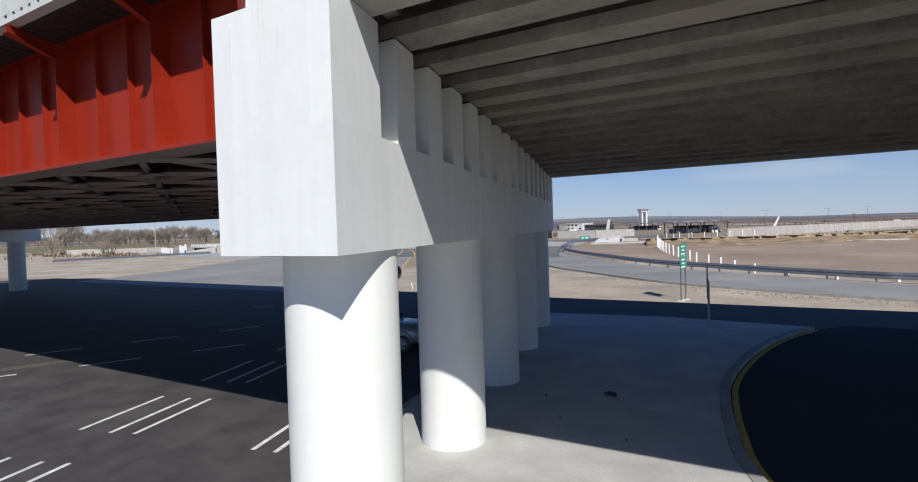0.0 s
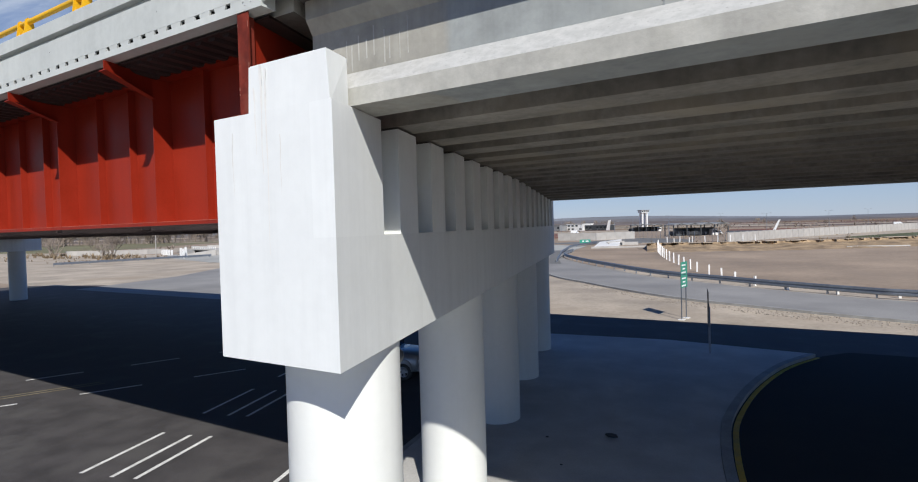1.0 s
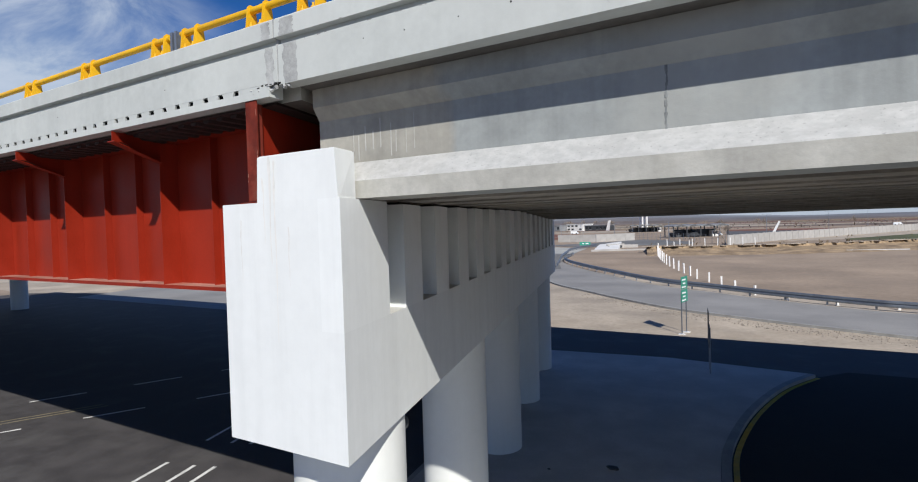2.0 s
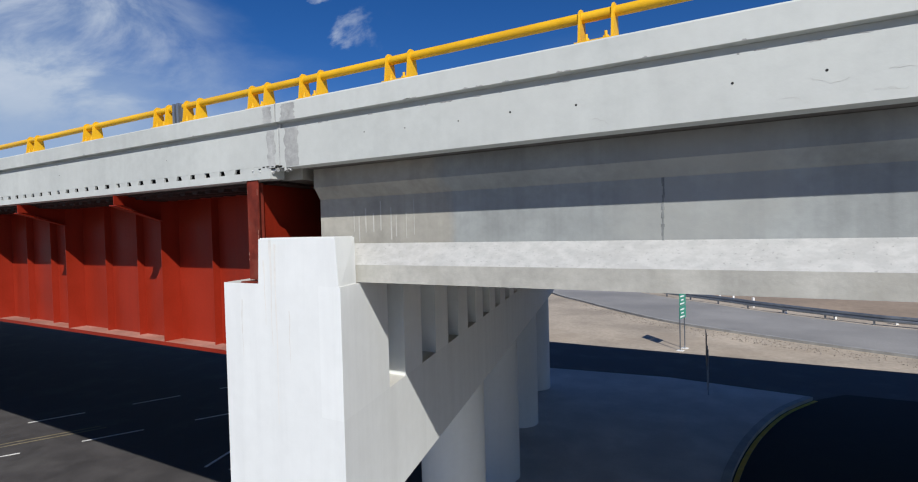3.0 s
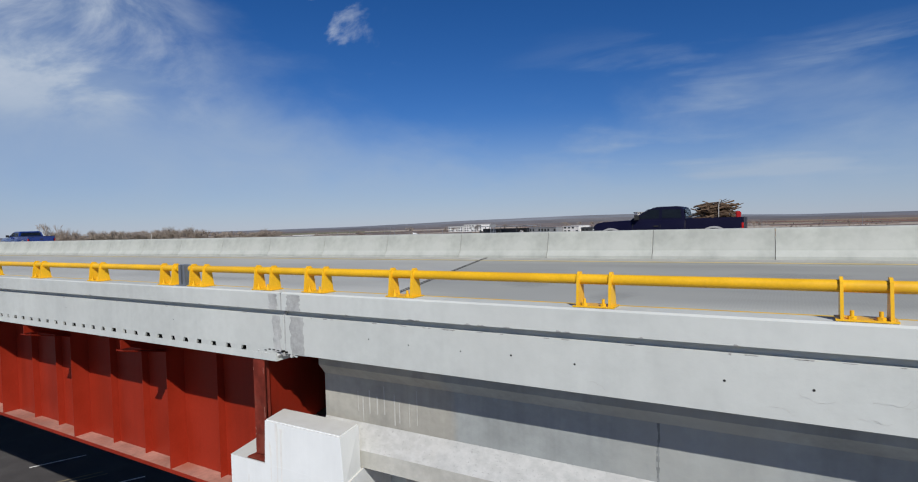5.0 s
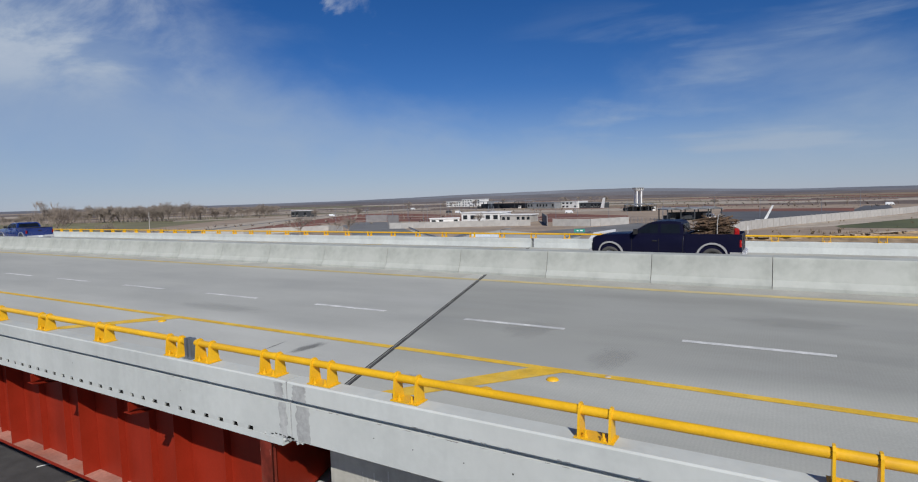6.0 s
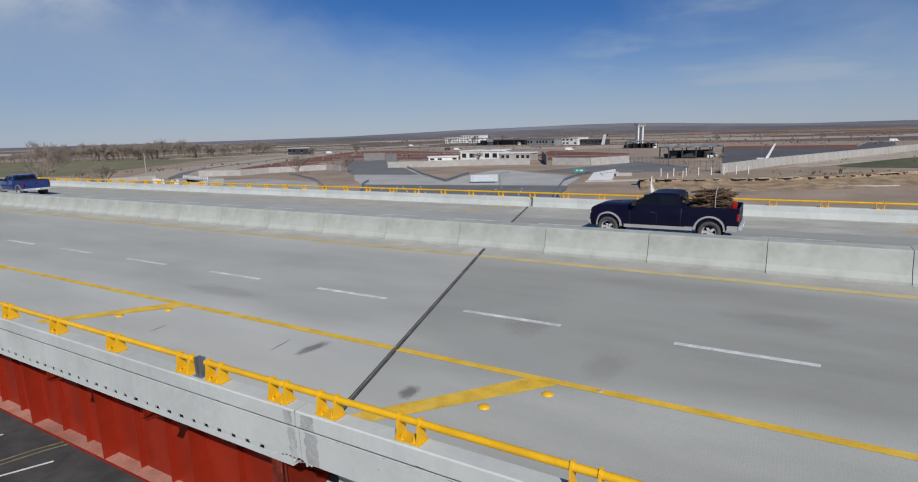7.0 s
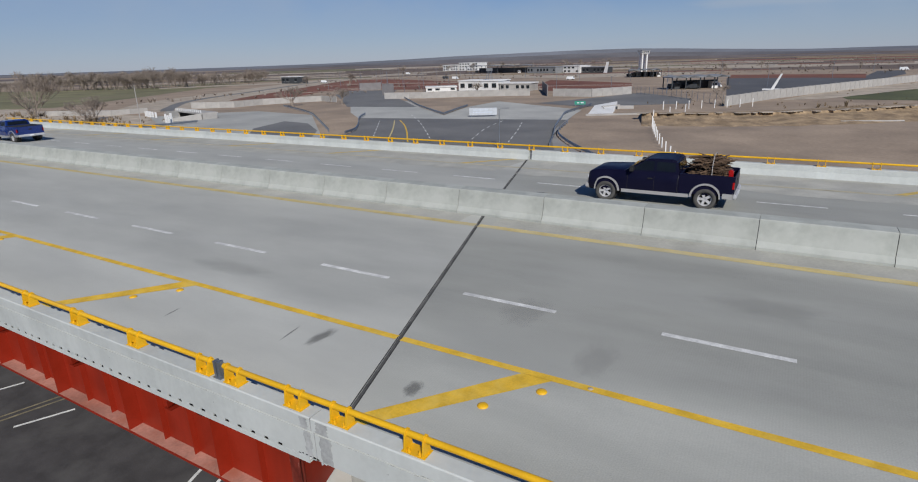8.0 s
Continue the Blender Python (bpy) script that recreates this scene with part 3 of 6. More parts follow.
# concrete span
span = thing("concrete_span", "weathered precast concrete girders carrying the deck", "bridge span")
half = ((-0.33, 0.0), (0.33, 0.0), (0.33, 0.21), (0.10, 0.46), (0.10, 1.03), (0.25, 1.18), (0.25, 1.41), (-0.25, 1.41), (-0.25, 1.18), (-0.10, 1.03), (-0.10, 0.46), (-0.33, 0.21))
for gy in GY:
    bm = bmesh.new()
    s = shift(gy)
    sweep_x(bm, [(gy + a, 8.21 + b + s) for a, b in half], lambda y: joint_x(y) + 0.19, lambda y: X_EAST + SKEW * (y - 4.4))
    outer = gy in (GY[0], GY[-1])
    # inner girders: browner concrete, darkened further with the shade of the slots
    beam = part("girder", bm, M_GIRDER if outer else M_GIRDERSHADE, span)
    beam.data.materials.append(M_GIRDERLOW)
    for f in beam.data.polygons:
        if outer and abs(f.normal.y) > 0.9 and f.center.z < 8.45 + s:
            f.material_index = 1
# cross walls between the girders at the pier
bm = bmesh.new()
for a, b in zip(GY, GY[1:]):
    pts = [(joint_x(a + 0.1) + 0.75, a + 0.1), (joint_x(a + 0.1) + 1.0, a + 0.1), (joint_x(b - 0.1) + 1.0, b - 0.1), (joint_x(b - 0.1) + 0.75, b - 0.1)]
    hexa(bm, [(x, y, 8.55 + shift(a)) for x, y in pts], [(x, y, 9.55 + shift(a)) for x, y in pts])
part("diaphragm", bm, M_GIRDER, span)
# pourer's joint on the girder side
bm = bmesh.new()
rnd = random.Random(17)
x = -0.606
for k in range(22):
    z, w = 8.66 + 0.0265 * k, rnd.uniform(0.004, 0.016)
    x += rnd.uniform(-0.004, 0.004)
    box(bm, x - w, x + w * rnd.uniform(0.5, 1.0), 5.066, 5.073, z, z + 0.0265)
part("form_seam", bm, mat("damp_seam", (0.225, 0.24, 0.238), 0.85, 0.3, 6, 30, 0.1), span)

# lime drips near the girder's end
rnd = random.Random(63)
for k in range(9):
    x, w = -4.30 + 0.11 * k + rnd.uniform(-0.04, 0.04), rnd.uniform(0.003, 0.010)
    z0, z1 = 8.68 + rnd.random() * 0.15, 8.95 + rnd.random() * 0.25
    bm = bmesh.new()
    box(bm, x - w, x + w * 0.6, 5.0655, 5.072, z0, z1)
    part("lime_drip", bm, M_LIME, span)

# deck slabs
deck = thing("bridge_deck", "grooved grey concrete bridge deck with two carriageways", "bridge deck", kind="structure")


def deck_slab(left, right, under, name, edge=0.02, material=None):
    bm = bmesh.new()
    ys = [Y_OUT + edge, 16.9, Y_FOUT - 0.02]
    prof = [(ys[0], under), (ys[1], under + shift(ys[1])), (ys[2], under + shift(ys[2])), (ys[2], deck_z(ys[2])), (ys[1], deck_z(ys[1])), (ys[0], deck_z(ys[0]))]
    sweep_x(bm, prof, left, right)
    ob = part(name, bm, material or M_DECK, deck)
    # downward faces near-black: the shade between girders put into their colour
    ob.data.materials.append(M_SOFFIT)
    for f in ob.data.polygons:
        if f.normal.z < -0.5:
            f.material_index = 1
    return ob


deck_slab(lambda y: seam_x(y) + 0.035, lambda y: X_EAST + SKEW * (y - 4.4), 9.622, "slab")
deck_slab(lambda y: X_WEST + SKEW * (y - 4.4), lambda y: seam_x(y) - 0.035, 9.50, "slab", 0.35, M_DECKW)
bm = bmesh.new()
for a, b in ((4.93, 16.9), (16.9, 28.84)):
    pts = [(seam_x(a) - 0.033, a), (seam_x(a) + 0.033, a), (seam_x(b) + 0.033, b), (seam_x(b) - 0.033, b)]
    hexa(bm, [(x, y, deck_z(y) - 0.16) for x, y in pts], [(x, y, deck_z(y) - 0.012) for x, y in pts])
part("expansion_joint", bm, M_JOINT, deck, "dark rubber expansion joint")
bm = bmesh.new()
for e in (-0.046, 0.046):
    for a, b in ((4.93, 16.9), (16.9, 28.84)):
        pts = [(seam_x(a) + e - 0.01, a), (seam_x(a) + e + 0.01, a), (seam_x(b) + e + 0.01, b), (seam_x(b) + e - 0.01, b)]
        hexa(bm, [(x, y, deck_z(y) - 0.02) for x, y in pts], [(x, y, deck_z(y) + 0.004) for x, y in pts])
part("joint_edge", bm, M_JOINTEDGE, deck, "dark tarred edges of the joint")


def deck_quad(pts, material, name, lift=0.005):
    bm = bmesh.new()
    bm.faces.new([bm.verts.new((x, y, deck_z(y) + lift)) for x, y in pts])
    return part(name, bm, material, deck)


def deck_line(y, x0, x1, w, material, name):
    return deck_quad([(x0, y - w / 2), (x1, y - w / 2), (x1, y + w / 2), (x0, y + w / 2)], material, name)


for y in (7.76, 15.3, 18.3, 26.15):
    for x0, x1 in ((X_WEST, seam_x(y) - 0.06), (seam_x(y) + 0.06, X_EAST)):
        deck_line(y, x0, x1, 0.17 if y < 10 else 0.30, M_YPAINT if y < 10 else M_YFAINT if y > 20 else M_YDUST, "edge_line")
for k in range(-14, 12):
    deck_line(10.27, -1.14 + 4.575 * k, 1.20 + 4.575 * k, 0.145, M_WPAINT, "lane_dash")
    deck_line(22.7, -0.17 + 4.4 * k, 2.1 + 4.4 * k, 0.145, M_WPAINT, "lane_dash")
for k in range(-6, 6):
    x = -4.55 + 9.75 * k
    deck_quad([(x - 0.66, 4.97), (x - 0.27, 4.97), (x + 2.1, 7.7), (x + 1.53, 7.7)], M_YPAINT, "hatch_bar")
    x = -14.9 + 9.75 * k
    deck_quad([(x - 0.3, 26.2), (x + 0.1, 26.2), (x + 2.2, 28.75), (x + 1.8, 28.75)], M_YOCHRE, "hatch_bar")
# stains on the deck: place, half sizes, turn
STAINS = ((-7.29, 7.08, 0.20, 0.50, -6, M_SMEAR), (-8.0, 6.9, 0.035, 0.42, 8, M_SMEAR), (-11.3, 6.4, 0.04, 0.30, 10, M_SMEAR), (-4.50, 6.39, 0.21, 0.30, 12, M_SMEAR), (-3.98, 10.03, 0.7, 0.9, 0, M_SMUDGE), (-2.0, 8.7, 0.5, 0.8, 0, M_SMUDGE),
          (-8.1, 20.7, 0.5, 0.25, 20, M_SMEAR), (-9.6, 20.2, 0.9, 0.3, 0, M_SMUDGE), (0.6, 12.5, 1.6, 0.6, 0, M_SMUDGE), (4.5, 9.2, 2.2, 0.5, 0, M_SMUDGE), (-12.5, 9.0, 2.0, 0.5, 0, M_SMUDGE))
bm = bmesh.new()
bm.faces.new([bm.verts.new((math.cos(2 * math.pi * i / 20), math.sin(2 * math.pi * i / 20), 0)) for i in range(20)])
disc = {m.name: bm.copy() for m in (M_SMUDGE, M_SMEAR)}
disc = {k: mesh_of(v, "stain", M_SMUDGE if k == M_SMUDGE.name else M_SMEAR) for k, v in disc.items()}
for sx, sy, a, b, turn, m in STAINS:
    o = part("stain", disc[m.name], None, deck, at=(sx, sy, deck_z(sy) + 0.0035))
    o.scale, o.rotation_euler = (a, b, 1), (math.atan(0.0122 if sy < 16.9 else -0.0235), 0, radians(turn))


# pale dust swept against the barrier and the kerbs
def dust_strip(y0, y1, seed, x0, x1, wave=0.18):
    n = 90
    bm = bmesh.new()
    prev = None
    for i in range(n + 1):
        x = x0 + (x1 - x0) * i / n
        a = y0 + (wave * noise.fractal(Vector((x * 0.35, seed, 0)), 0.8, 2.0, 4) if y0 != round(y0, 1) else 0)
        b = y1 + (wave * noise.fractal(Vector((x * 0.35, seed + 9, 0)), 0.8, 2.0, 4) if y1 != round(y1, 1) else 0)
        cur = [bm.verts.new((x, y, deck_z(y) + 0.0025)) for y in (a, b)]
        if prev:
            bm.faces.new((prev[0], cur[0], cur[1], prev[1]))
        prev = cur
    part("dust", bm, M_DUST, deck, "pale concrete dust")


for y0, y1, seed, w in ((15.43, 16.4, 1, 0.18), (17.4, 19.57, 5, 0.4), (24.57, 28.8, 8, 0.5)):
    dust_strip(y0, y1, seed, -62, seam_x((y0 + y1) / 2) - 0.6, w)
    dust_strip(y0, y1, seed, seam_x((y0 + y1) / 2) + 0.6, 40, w)


# domed road studs beside the hatch bars
def road_stud(x, y, r=0.095, material=None, label="yellow domed road stud on the concrete deck"):
    bm = bmesh.new()
    prev = None
    for i in range(6):
        a = i / 5 * math.pi / 2
        ring = [bm.verts.new((r * math.cos(a) * math.cos(2 * math.pi * k / 16), r * math.cos(a) * math.sin(2 * math.pi * k / 16), 0.45 * r * math.sin(a))) for k in range(16)] if i < 5 else [bm.verts.new((0, 0, 0.45 * r))]
        if prev:
            for k in range(16):
                if i < 5:
                    bm.faces.new((prev[k], prev[(k + 1) % 16], ring[(k + 1) % 16], ring[k])).smooth = True
                else:
                    bm.faces.new((prev[k], prev[(k + 1) % 16], ring[0])).smooth = True
        prev = ring
    ob = part("road_stud", bm, material or M_YELLOW, None, at=(x, y, deck_z(y) + 0.001))
    return tagged(ob, label, "road stud", "studs along the hatching")


for k in range(-3, 2):
    road_stud(-2.50 + 9.83 * k, 7.30)
    road_stud(-3.20 + 9.83 * k, 6.50)
road_stud(-1.80, 7.76, 0.05, M_SANDLT, "small pale reflective road stud on the edge line")


# parapets
def make_parapet(name, out, inn, left, right, base, label, s=1):
    """s: 1 when the outer face looks to -y. Upper band, groove and lower band."""
    root = thing(name, label, "parapet")
    d = shift(inn)
    wall = ((out, base), (out, 10.098), (out + s * 0.045, 10.108), (out + s * 0.045, 10.165), (inn - s * 0.0, 10.165), (inn + s * 0.1, 9.86), (inn, base))
    lip = out - s * 0.05
    cope = ((lip, 10.172), (lip, 10.382), (lip + s * 0.018, 10.40), (inn - s * 0.018, 10.40), (inn, 10.382), (inn, 10.1655), (lip + s * 0.05, 10.1655))
    for nm, prof in (("wall", wall), ("coping", cope)):
        bm = bmesh.new()
        sweep_x(bm, [(y, z + d) for y, z in prof], left, right)
        part(nm, bm, M_PARAPET, root)
    return root


par_e = make_parapet("parapet", Y_OUT, Y_IN, lambda y: -4.935, lambda y: X_EAST, 9.622, "light grey concrete parapet with a shadow groove above the girders")
par_w = make_parapet("parapet", Y_OUT, Y_IN, lambda y: X_WEST, lambda y: -4.965, 9.662, "light grey concrete parapet above the red steel girder")
make_parapet("parapet", Y_FOUT, Y_FIN, lambda y: -11.9, lambda y: X_EAST, 9.622, "light grey concrete parapet on the far side of the deck", -1)
make_parapet("parapet", Y_FOUT, Y_FIN, lambda y: X_WEST, lambda y: -12.1, 9.622, "light grey concrete parapet on the far side of the deck", -1)
# mortar smeared over the parapet joint
rnd = random.Random(21)
bm = bmesh.new()
box(bm, -4.968, -4.932, Y_OUT + 0.006, Y_IN - 0.01, 9.63, 10.16)
box(bm, -4.968, -4.932, Y_OUT - 0.044, Y_IN - 0.01, 10.172, 10.386)
part("joint_filler", bm, M_PATCH, par_e)
for xa, xb in ((-5.16, -5.02), (-4.85, -4.62)):
    for lo, hi, y in ((9.63, 10.09, Y_OUT - 0.0025), (10.175, 10.37, Y_OUT - 0.0525)):
        bm = bmesh.new()
        n = 12
        zz = [lo + (hi - lo) * i / n for i in range(n + 1)]
        left = [bm.verts.new((xa + rnd.uniform(-0.02, 0.02), y, z)) for z in zz]
        right = [bm.verts.new((xb + rnd.uniform(-0.02, 0.02), y, z)) for z in zz]
        for i in range(n):
            bm.faces.new((left[i], right[i], right[i + 1], left[i + 1]))
        part("mortar", bm, M_PATCH, par_e, "darker grey mortar smeared over the joint")
# fine cracks, chipped groove edges and scuffs on the parapet faces
def face_strip(pts, w, y):
    bm = bmesh.new()
    for (x0, z0), (x1, z1) in zip(pts, pts[1:]):
        d = Vector((x1 - x0, z1 - z0)).normalized()
        sx, sz = -d.y * w * rnd.uniform(0.4, 1.0), d.x * w * rnd.uniform(0.4, 1.0)
        bm.faces.new([bm.verts.new((x, y, z)) for x, z in ((x0 - sx, z0 - sz), (x1 - sx, z1 - sz), (x1 + sx, z1 + sz), (x0 + sx, z0 + sz))])
    return bm


for k in range(18):
    x = rnd.choice((rnd.uniform(0.2, 2.6), rnd.uniform(-2.8, 3.2))) if k < 14 else rnd.uniform(-16, -5.4)
    z = rnd.uniform(9.69, 9.88)
    pts, a = [(x, z)], rnd.uniform(-0.5, 0.5)
    for i in range(rnd.randrange(4, 10)):
        a = 0.6 * a + rnd.uniform(-0.9, 0.9)
        x, z = x + 0.03 * math.cos(a), max(min(z + 0.02 * math.sin(a), 10.0), 9.60)
        pts.append((x, z))
    part("crack", face_strip(pts, 0.0011, Y_OUT - 0.002), M_LIME, par_e if pts[0][0] > -4.8 else par_w)
for k in range(64):
    x = rnd.uniform(-4.5, 3.6) if k < 46 else rnd.uniform(-16, -5.2)
    ln, h = rnd.uniform(0.015, 0.10), rnd.uniform(0.004, 0.015)
    bm = bmesh.new()
    zc = 10.098 if k % 3 else 10.174
    n = 6
    up = [bm.verts.new((x + ln * i / n, (Y_OUT - 0.002 if k % 3 else Y_OUT - 0.052), zc + (rnd.uniform(0.2, 1) * h if 0 < i < n else 0) * (1 if k % 3 == 0 else 0))) for i in range(n + 1)]
    dn = [bm.verts.new((x + ln * i / n, (Y_OUT - 0.002 if k % 3 else Y_OUT - 0.052), zc - 0.002 - (rnd.uniform(0.2, 1) * h if 0 < i < n else 0) * (1 if k % 3 else 0))) for i in range(n + 1)]
    for i in range(n):
        bm.faces.new((dn[i], dn[i + 1], up[i + 1], up[i]))
    part("chip", bm, M_CURB, par_e if x > -4.8 else par_w)
# broken lower corner at the joint
bm = bmesh.new()
for i in range(14):
    c = (-5.45 + 0.05 * i, Y_OUT + rnd.uniform(0.01, 0.06), 9.60 + rnd.uniform(-0.03, 0.03))
    s3 = rnd.uniform(0.018, 0.045)
    bmesh.ops.create_cube(bm, size=1, matrix=Matrix.Translation(c) @ Euler((rnd.random() * 3, rnd.random() * 3, rnd.random() * 3)).to_matrix().to_4x4() @ Matrix.Diagonal((s3 * 1.5, s3, s3 * 0.7, 1)))
part("broken_edge", bm, M_PATCH, par_e)
# small black boxes draw the shade of spalled hollows
bm = bmesh.new()
for i in range(6):
    x, z = -5.33 + 0.075 * i, 9.632 + rnd.uniform(-0.006, 0.012)
    box(bm, x, x + rnd.uniform(0.02, 0.055), Y_OUT - 0.004, Y_OUT + 0.05, z, z + rnd.uniform(0.008, 0.026))
part("spall", bm, M_CAVITY, par_e, "black marks standing for shaded hollows in the broken edge")
# ends of the corrugated deck sheets: a row of small openings over the slab's lip
bm = bmesh.new()
box(bm, X_WEST, -5.12, Y_OUT, Y_IN, 9.503, 9.597)
part("lip", bm, M_PARAPET, par_w)


def rib(bm, x, y0=0.002, y1=0.03, grow=0.0, wide=(0.108, 0.122)):
    """The concrete between two openings of the deck sheet."""
    lo, hi = wide[0] - grow, wide[1] - grow
    return hexa(bm, [(x - lo, Y_OUT + y0, 9.595), (x + lo, Y_OUT + y0, 9.595), (x + lo, Y_OUT + y1, 9.595), (x - lo, Y_OUT + y1, 9.595)],
                [(x - hi, Y_OUT + y0, 9.664), (x + hi, Y_OUT + y0, 9.664), (x + hi, Y_OUT + y1, 9.664), (x - hi, Y_OUT + y1, 9.664)])


rnd = random.Random(8)
rib_meshes = [mesh_of(rib(bmesh.new(), 0.0, wide=(0.098 + rnd.uniform(-0.012, 0.008), 0.112 + rnd.uniform(-0.012, 0.012))), "rib", M_PARAPET) for k in range(7)]
for k in range(215):
    part("rib", rib_meshes[k * 5 % 7], None, par_w, at=(-5.889 - 0.318 * k + rnd.uniform(-0.012, 0.012), 0, 0))
# black comb behind the ribs paints the shade inside the openings
bm = bmesh.new()
for k in range(215):
    rib(bm, -5.889 - 0.318 * k, 0.031, 0.30, 0.012)
box(bm, X_WEST, -5.685, Y_OUT + 0.016, Y_OUT + 0.30, 9.5965, 9.599)
box(bm, X_WEST, -5.685, Y_OUT + 0.30, Y_IN, 9.598, 9.661)
part("sheet_end", bm, M_CAVITY, par_w, "corrugated deck sheet ends, blackened for the shade in the openings")
bm = bmesh.new()
box(bm, -5.69, -5.12, Y_OUT + 0.002, Y_IN, 9.595, 9.664)
part("rib_end", bm, M_PARAPET, par_w)
# form-tie holes, drawn as black plugs for the shade inside
rnd = random.Random(2)
for x, z in ((-1.835, 9.897), (-1.2, 9.878), (0.03, 9.876), (0.63, 9.875), (1.8, 9.87), (2.4, 9.87), (-3.05, 9.89), (-2.4, 9.885), (-7.275, 9.905), (-10.42, 9.918), (-3.6, 9.91)):
    bm = bmesh.new()
    tube(bm, [(x, Y_OUT - 0.002, z), (x, Y_OUT + 0.03, z)], 0.007 if x < -2 else 0.010, 10)
    part("tie_hole", bm, M_RUBBER, par_e if x > -4.8 else par_w)


# yellow rails
def make_bracket():
    root = thing("bracket", "", "")
    bm = bmesh.new()
    box(bm, -0.185, 0.185, -0.10, 0.11, 0.0, 0.012)
    base = part("base_plate", bm, M_YELLOW, root)
    for sx in (-0.145, 0.145):
        bm = bmesh.new()
        t = 0.011
        prof = [(-0.09, 0.012), (0.10, 0.012), (0.058, 0.28), (0.025, 0.312), (-0.025, 0.312), (-0.058, 0.28)]
        hexa(bm, [(sx - t, y, z) for y, z in prof], [(sx + t, y, z) for y, z in prof])
        part("side_plate", bm, M_YELLOW, root)
    for sx in (-0.085, 0.085):
        for sy in (-0.06,):
            bm = bmesh.new()
            tube(bm, [(sx, sy, 0.012), (sx, sy, 0.075)], 0.014, 8)
            tube(bm, [(sx, sy, 0.012), (sx, sy, 0.035)], 0.028, 6)
            part("bolt", bm, M_YELLOW, root)
    return root


def make_railing(posts, x0, x1, y, zt, label, bracket):
    root = thing("bridge_railing", label, "railing", "yellow rails on the parapets", at=(0, y, zt))
    bm = bmesh.new()
    tube(bm, [(x0, 0, 0.243), (x1, 0, 0.243)], 0.046, 16)
    part("rail", bm, M_YELLOW, root)
    for px in posts:
        b = new("bracket")
        b.parent, b.location = root, (px, 0, 0)
        for o in bracket.children:
            c = new(o.name.split(".")[0], o.data)
            c.parent = b
    for px in (x for x in (x0 + 1.7, x1 - 1.7) if x0 < x < x1 and abs(x0) < 12):
        bm = bmesh.new()
        tube(bm, [(px - 0.05, 0, 0.243), (px + 0.05, 0, 0.243)], 0.050, 16)
        part("sleeve", bm, M_YELLOW, root)
    return root


bracket = make_bracket()
RAIL_Y = 4.57
make_railing([-5.35, -4.44, -3.15, -1.02, 0.95] + [2.95 + 2 * k for k in range(28)] + [-6.72], -6.95, X_EAST - 1, RAIL_Y, 10.402, "yellow tubular steel rail on bolted brackets along the parapet", bracket)
make_railing([-7.44 - 2.02 * k for k in range(34)], X_WEST + 0.5, -7.22, RAIL_Y, 10.402, "yellow tubular steel rail above the red steel span", bracket)
make_railing([X_WEST + 2 + 2.0 * k for k in range(66)], X_WEST + 0.5, X_EAST - 1, 29.14, 10.402 + shift(Y_FIN), "yellow tubular steel rail on the far parapet", bracket)
for o in list(bracket.children):
    bpy.data.objects.remove(o)
bpy.data.objects.remove(bracket)
# stub in the gap of the rail
root = thing("rail_stub", "bare galvanised stub post in the rail gap", "post", at=(-7.09, 4.57, 10.401))
bm = bmesh.new()
for dx in (-0.05, 0.045):
    box(bm, dx - 0.025, dx + 0.025, -0.05, 0.05, 0, 0.30)
part("channel", bm, M_GALV, root)
bm = bmesh.new()
box(bm, -0.1, 0.1, -0.08, 0.08, 0, 0.012)
part("foot_plate", bm, M_GALV, root)

# median barrier
jersey = [(16.36, 0.0), (16.36, 0.08), (16.47, 0.24), (16.60, 0.80), (16.63, 0.83), (17.17, 0.83), (17.20, 0.80), (17.33, 0.24), (17.44, 0.08), (17.44, 0.0)]
bm = bmesh.new()
z0 = deck_z(16.9) - 0.004
hexa(bm, [(0.008, y - 16.9, z) for y, z in jersey], [(3.102, y - 16.9, z) for y, z in jersey])
seg = mesh_of(bm, "segment", M_BARRIER)
bm = bmesh.new()
hexa(bm, [(0.008, y - 16.9, z) for y, z in jersey], [(3.252, y - 16.9, z) for y, z in jersey])
seg_long = mesh_of(bm, "segment", M_BARRIER)
barrier = thing("median_barrier", "pale precast concrete barrier between the carriageways", "road barrier")
for k in range(-24, 20):
    part("segment", seg if k >= 0 else seg_long, None, barrier, at=(-2.95 + (3.11 if k >= 0 else 3.26) * k, 16.9, z0))

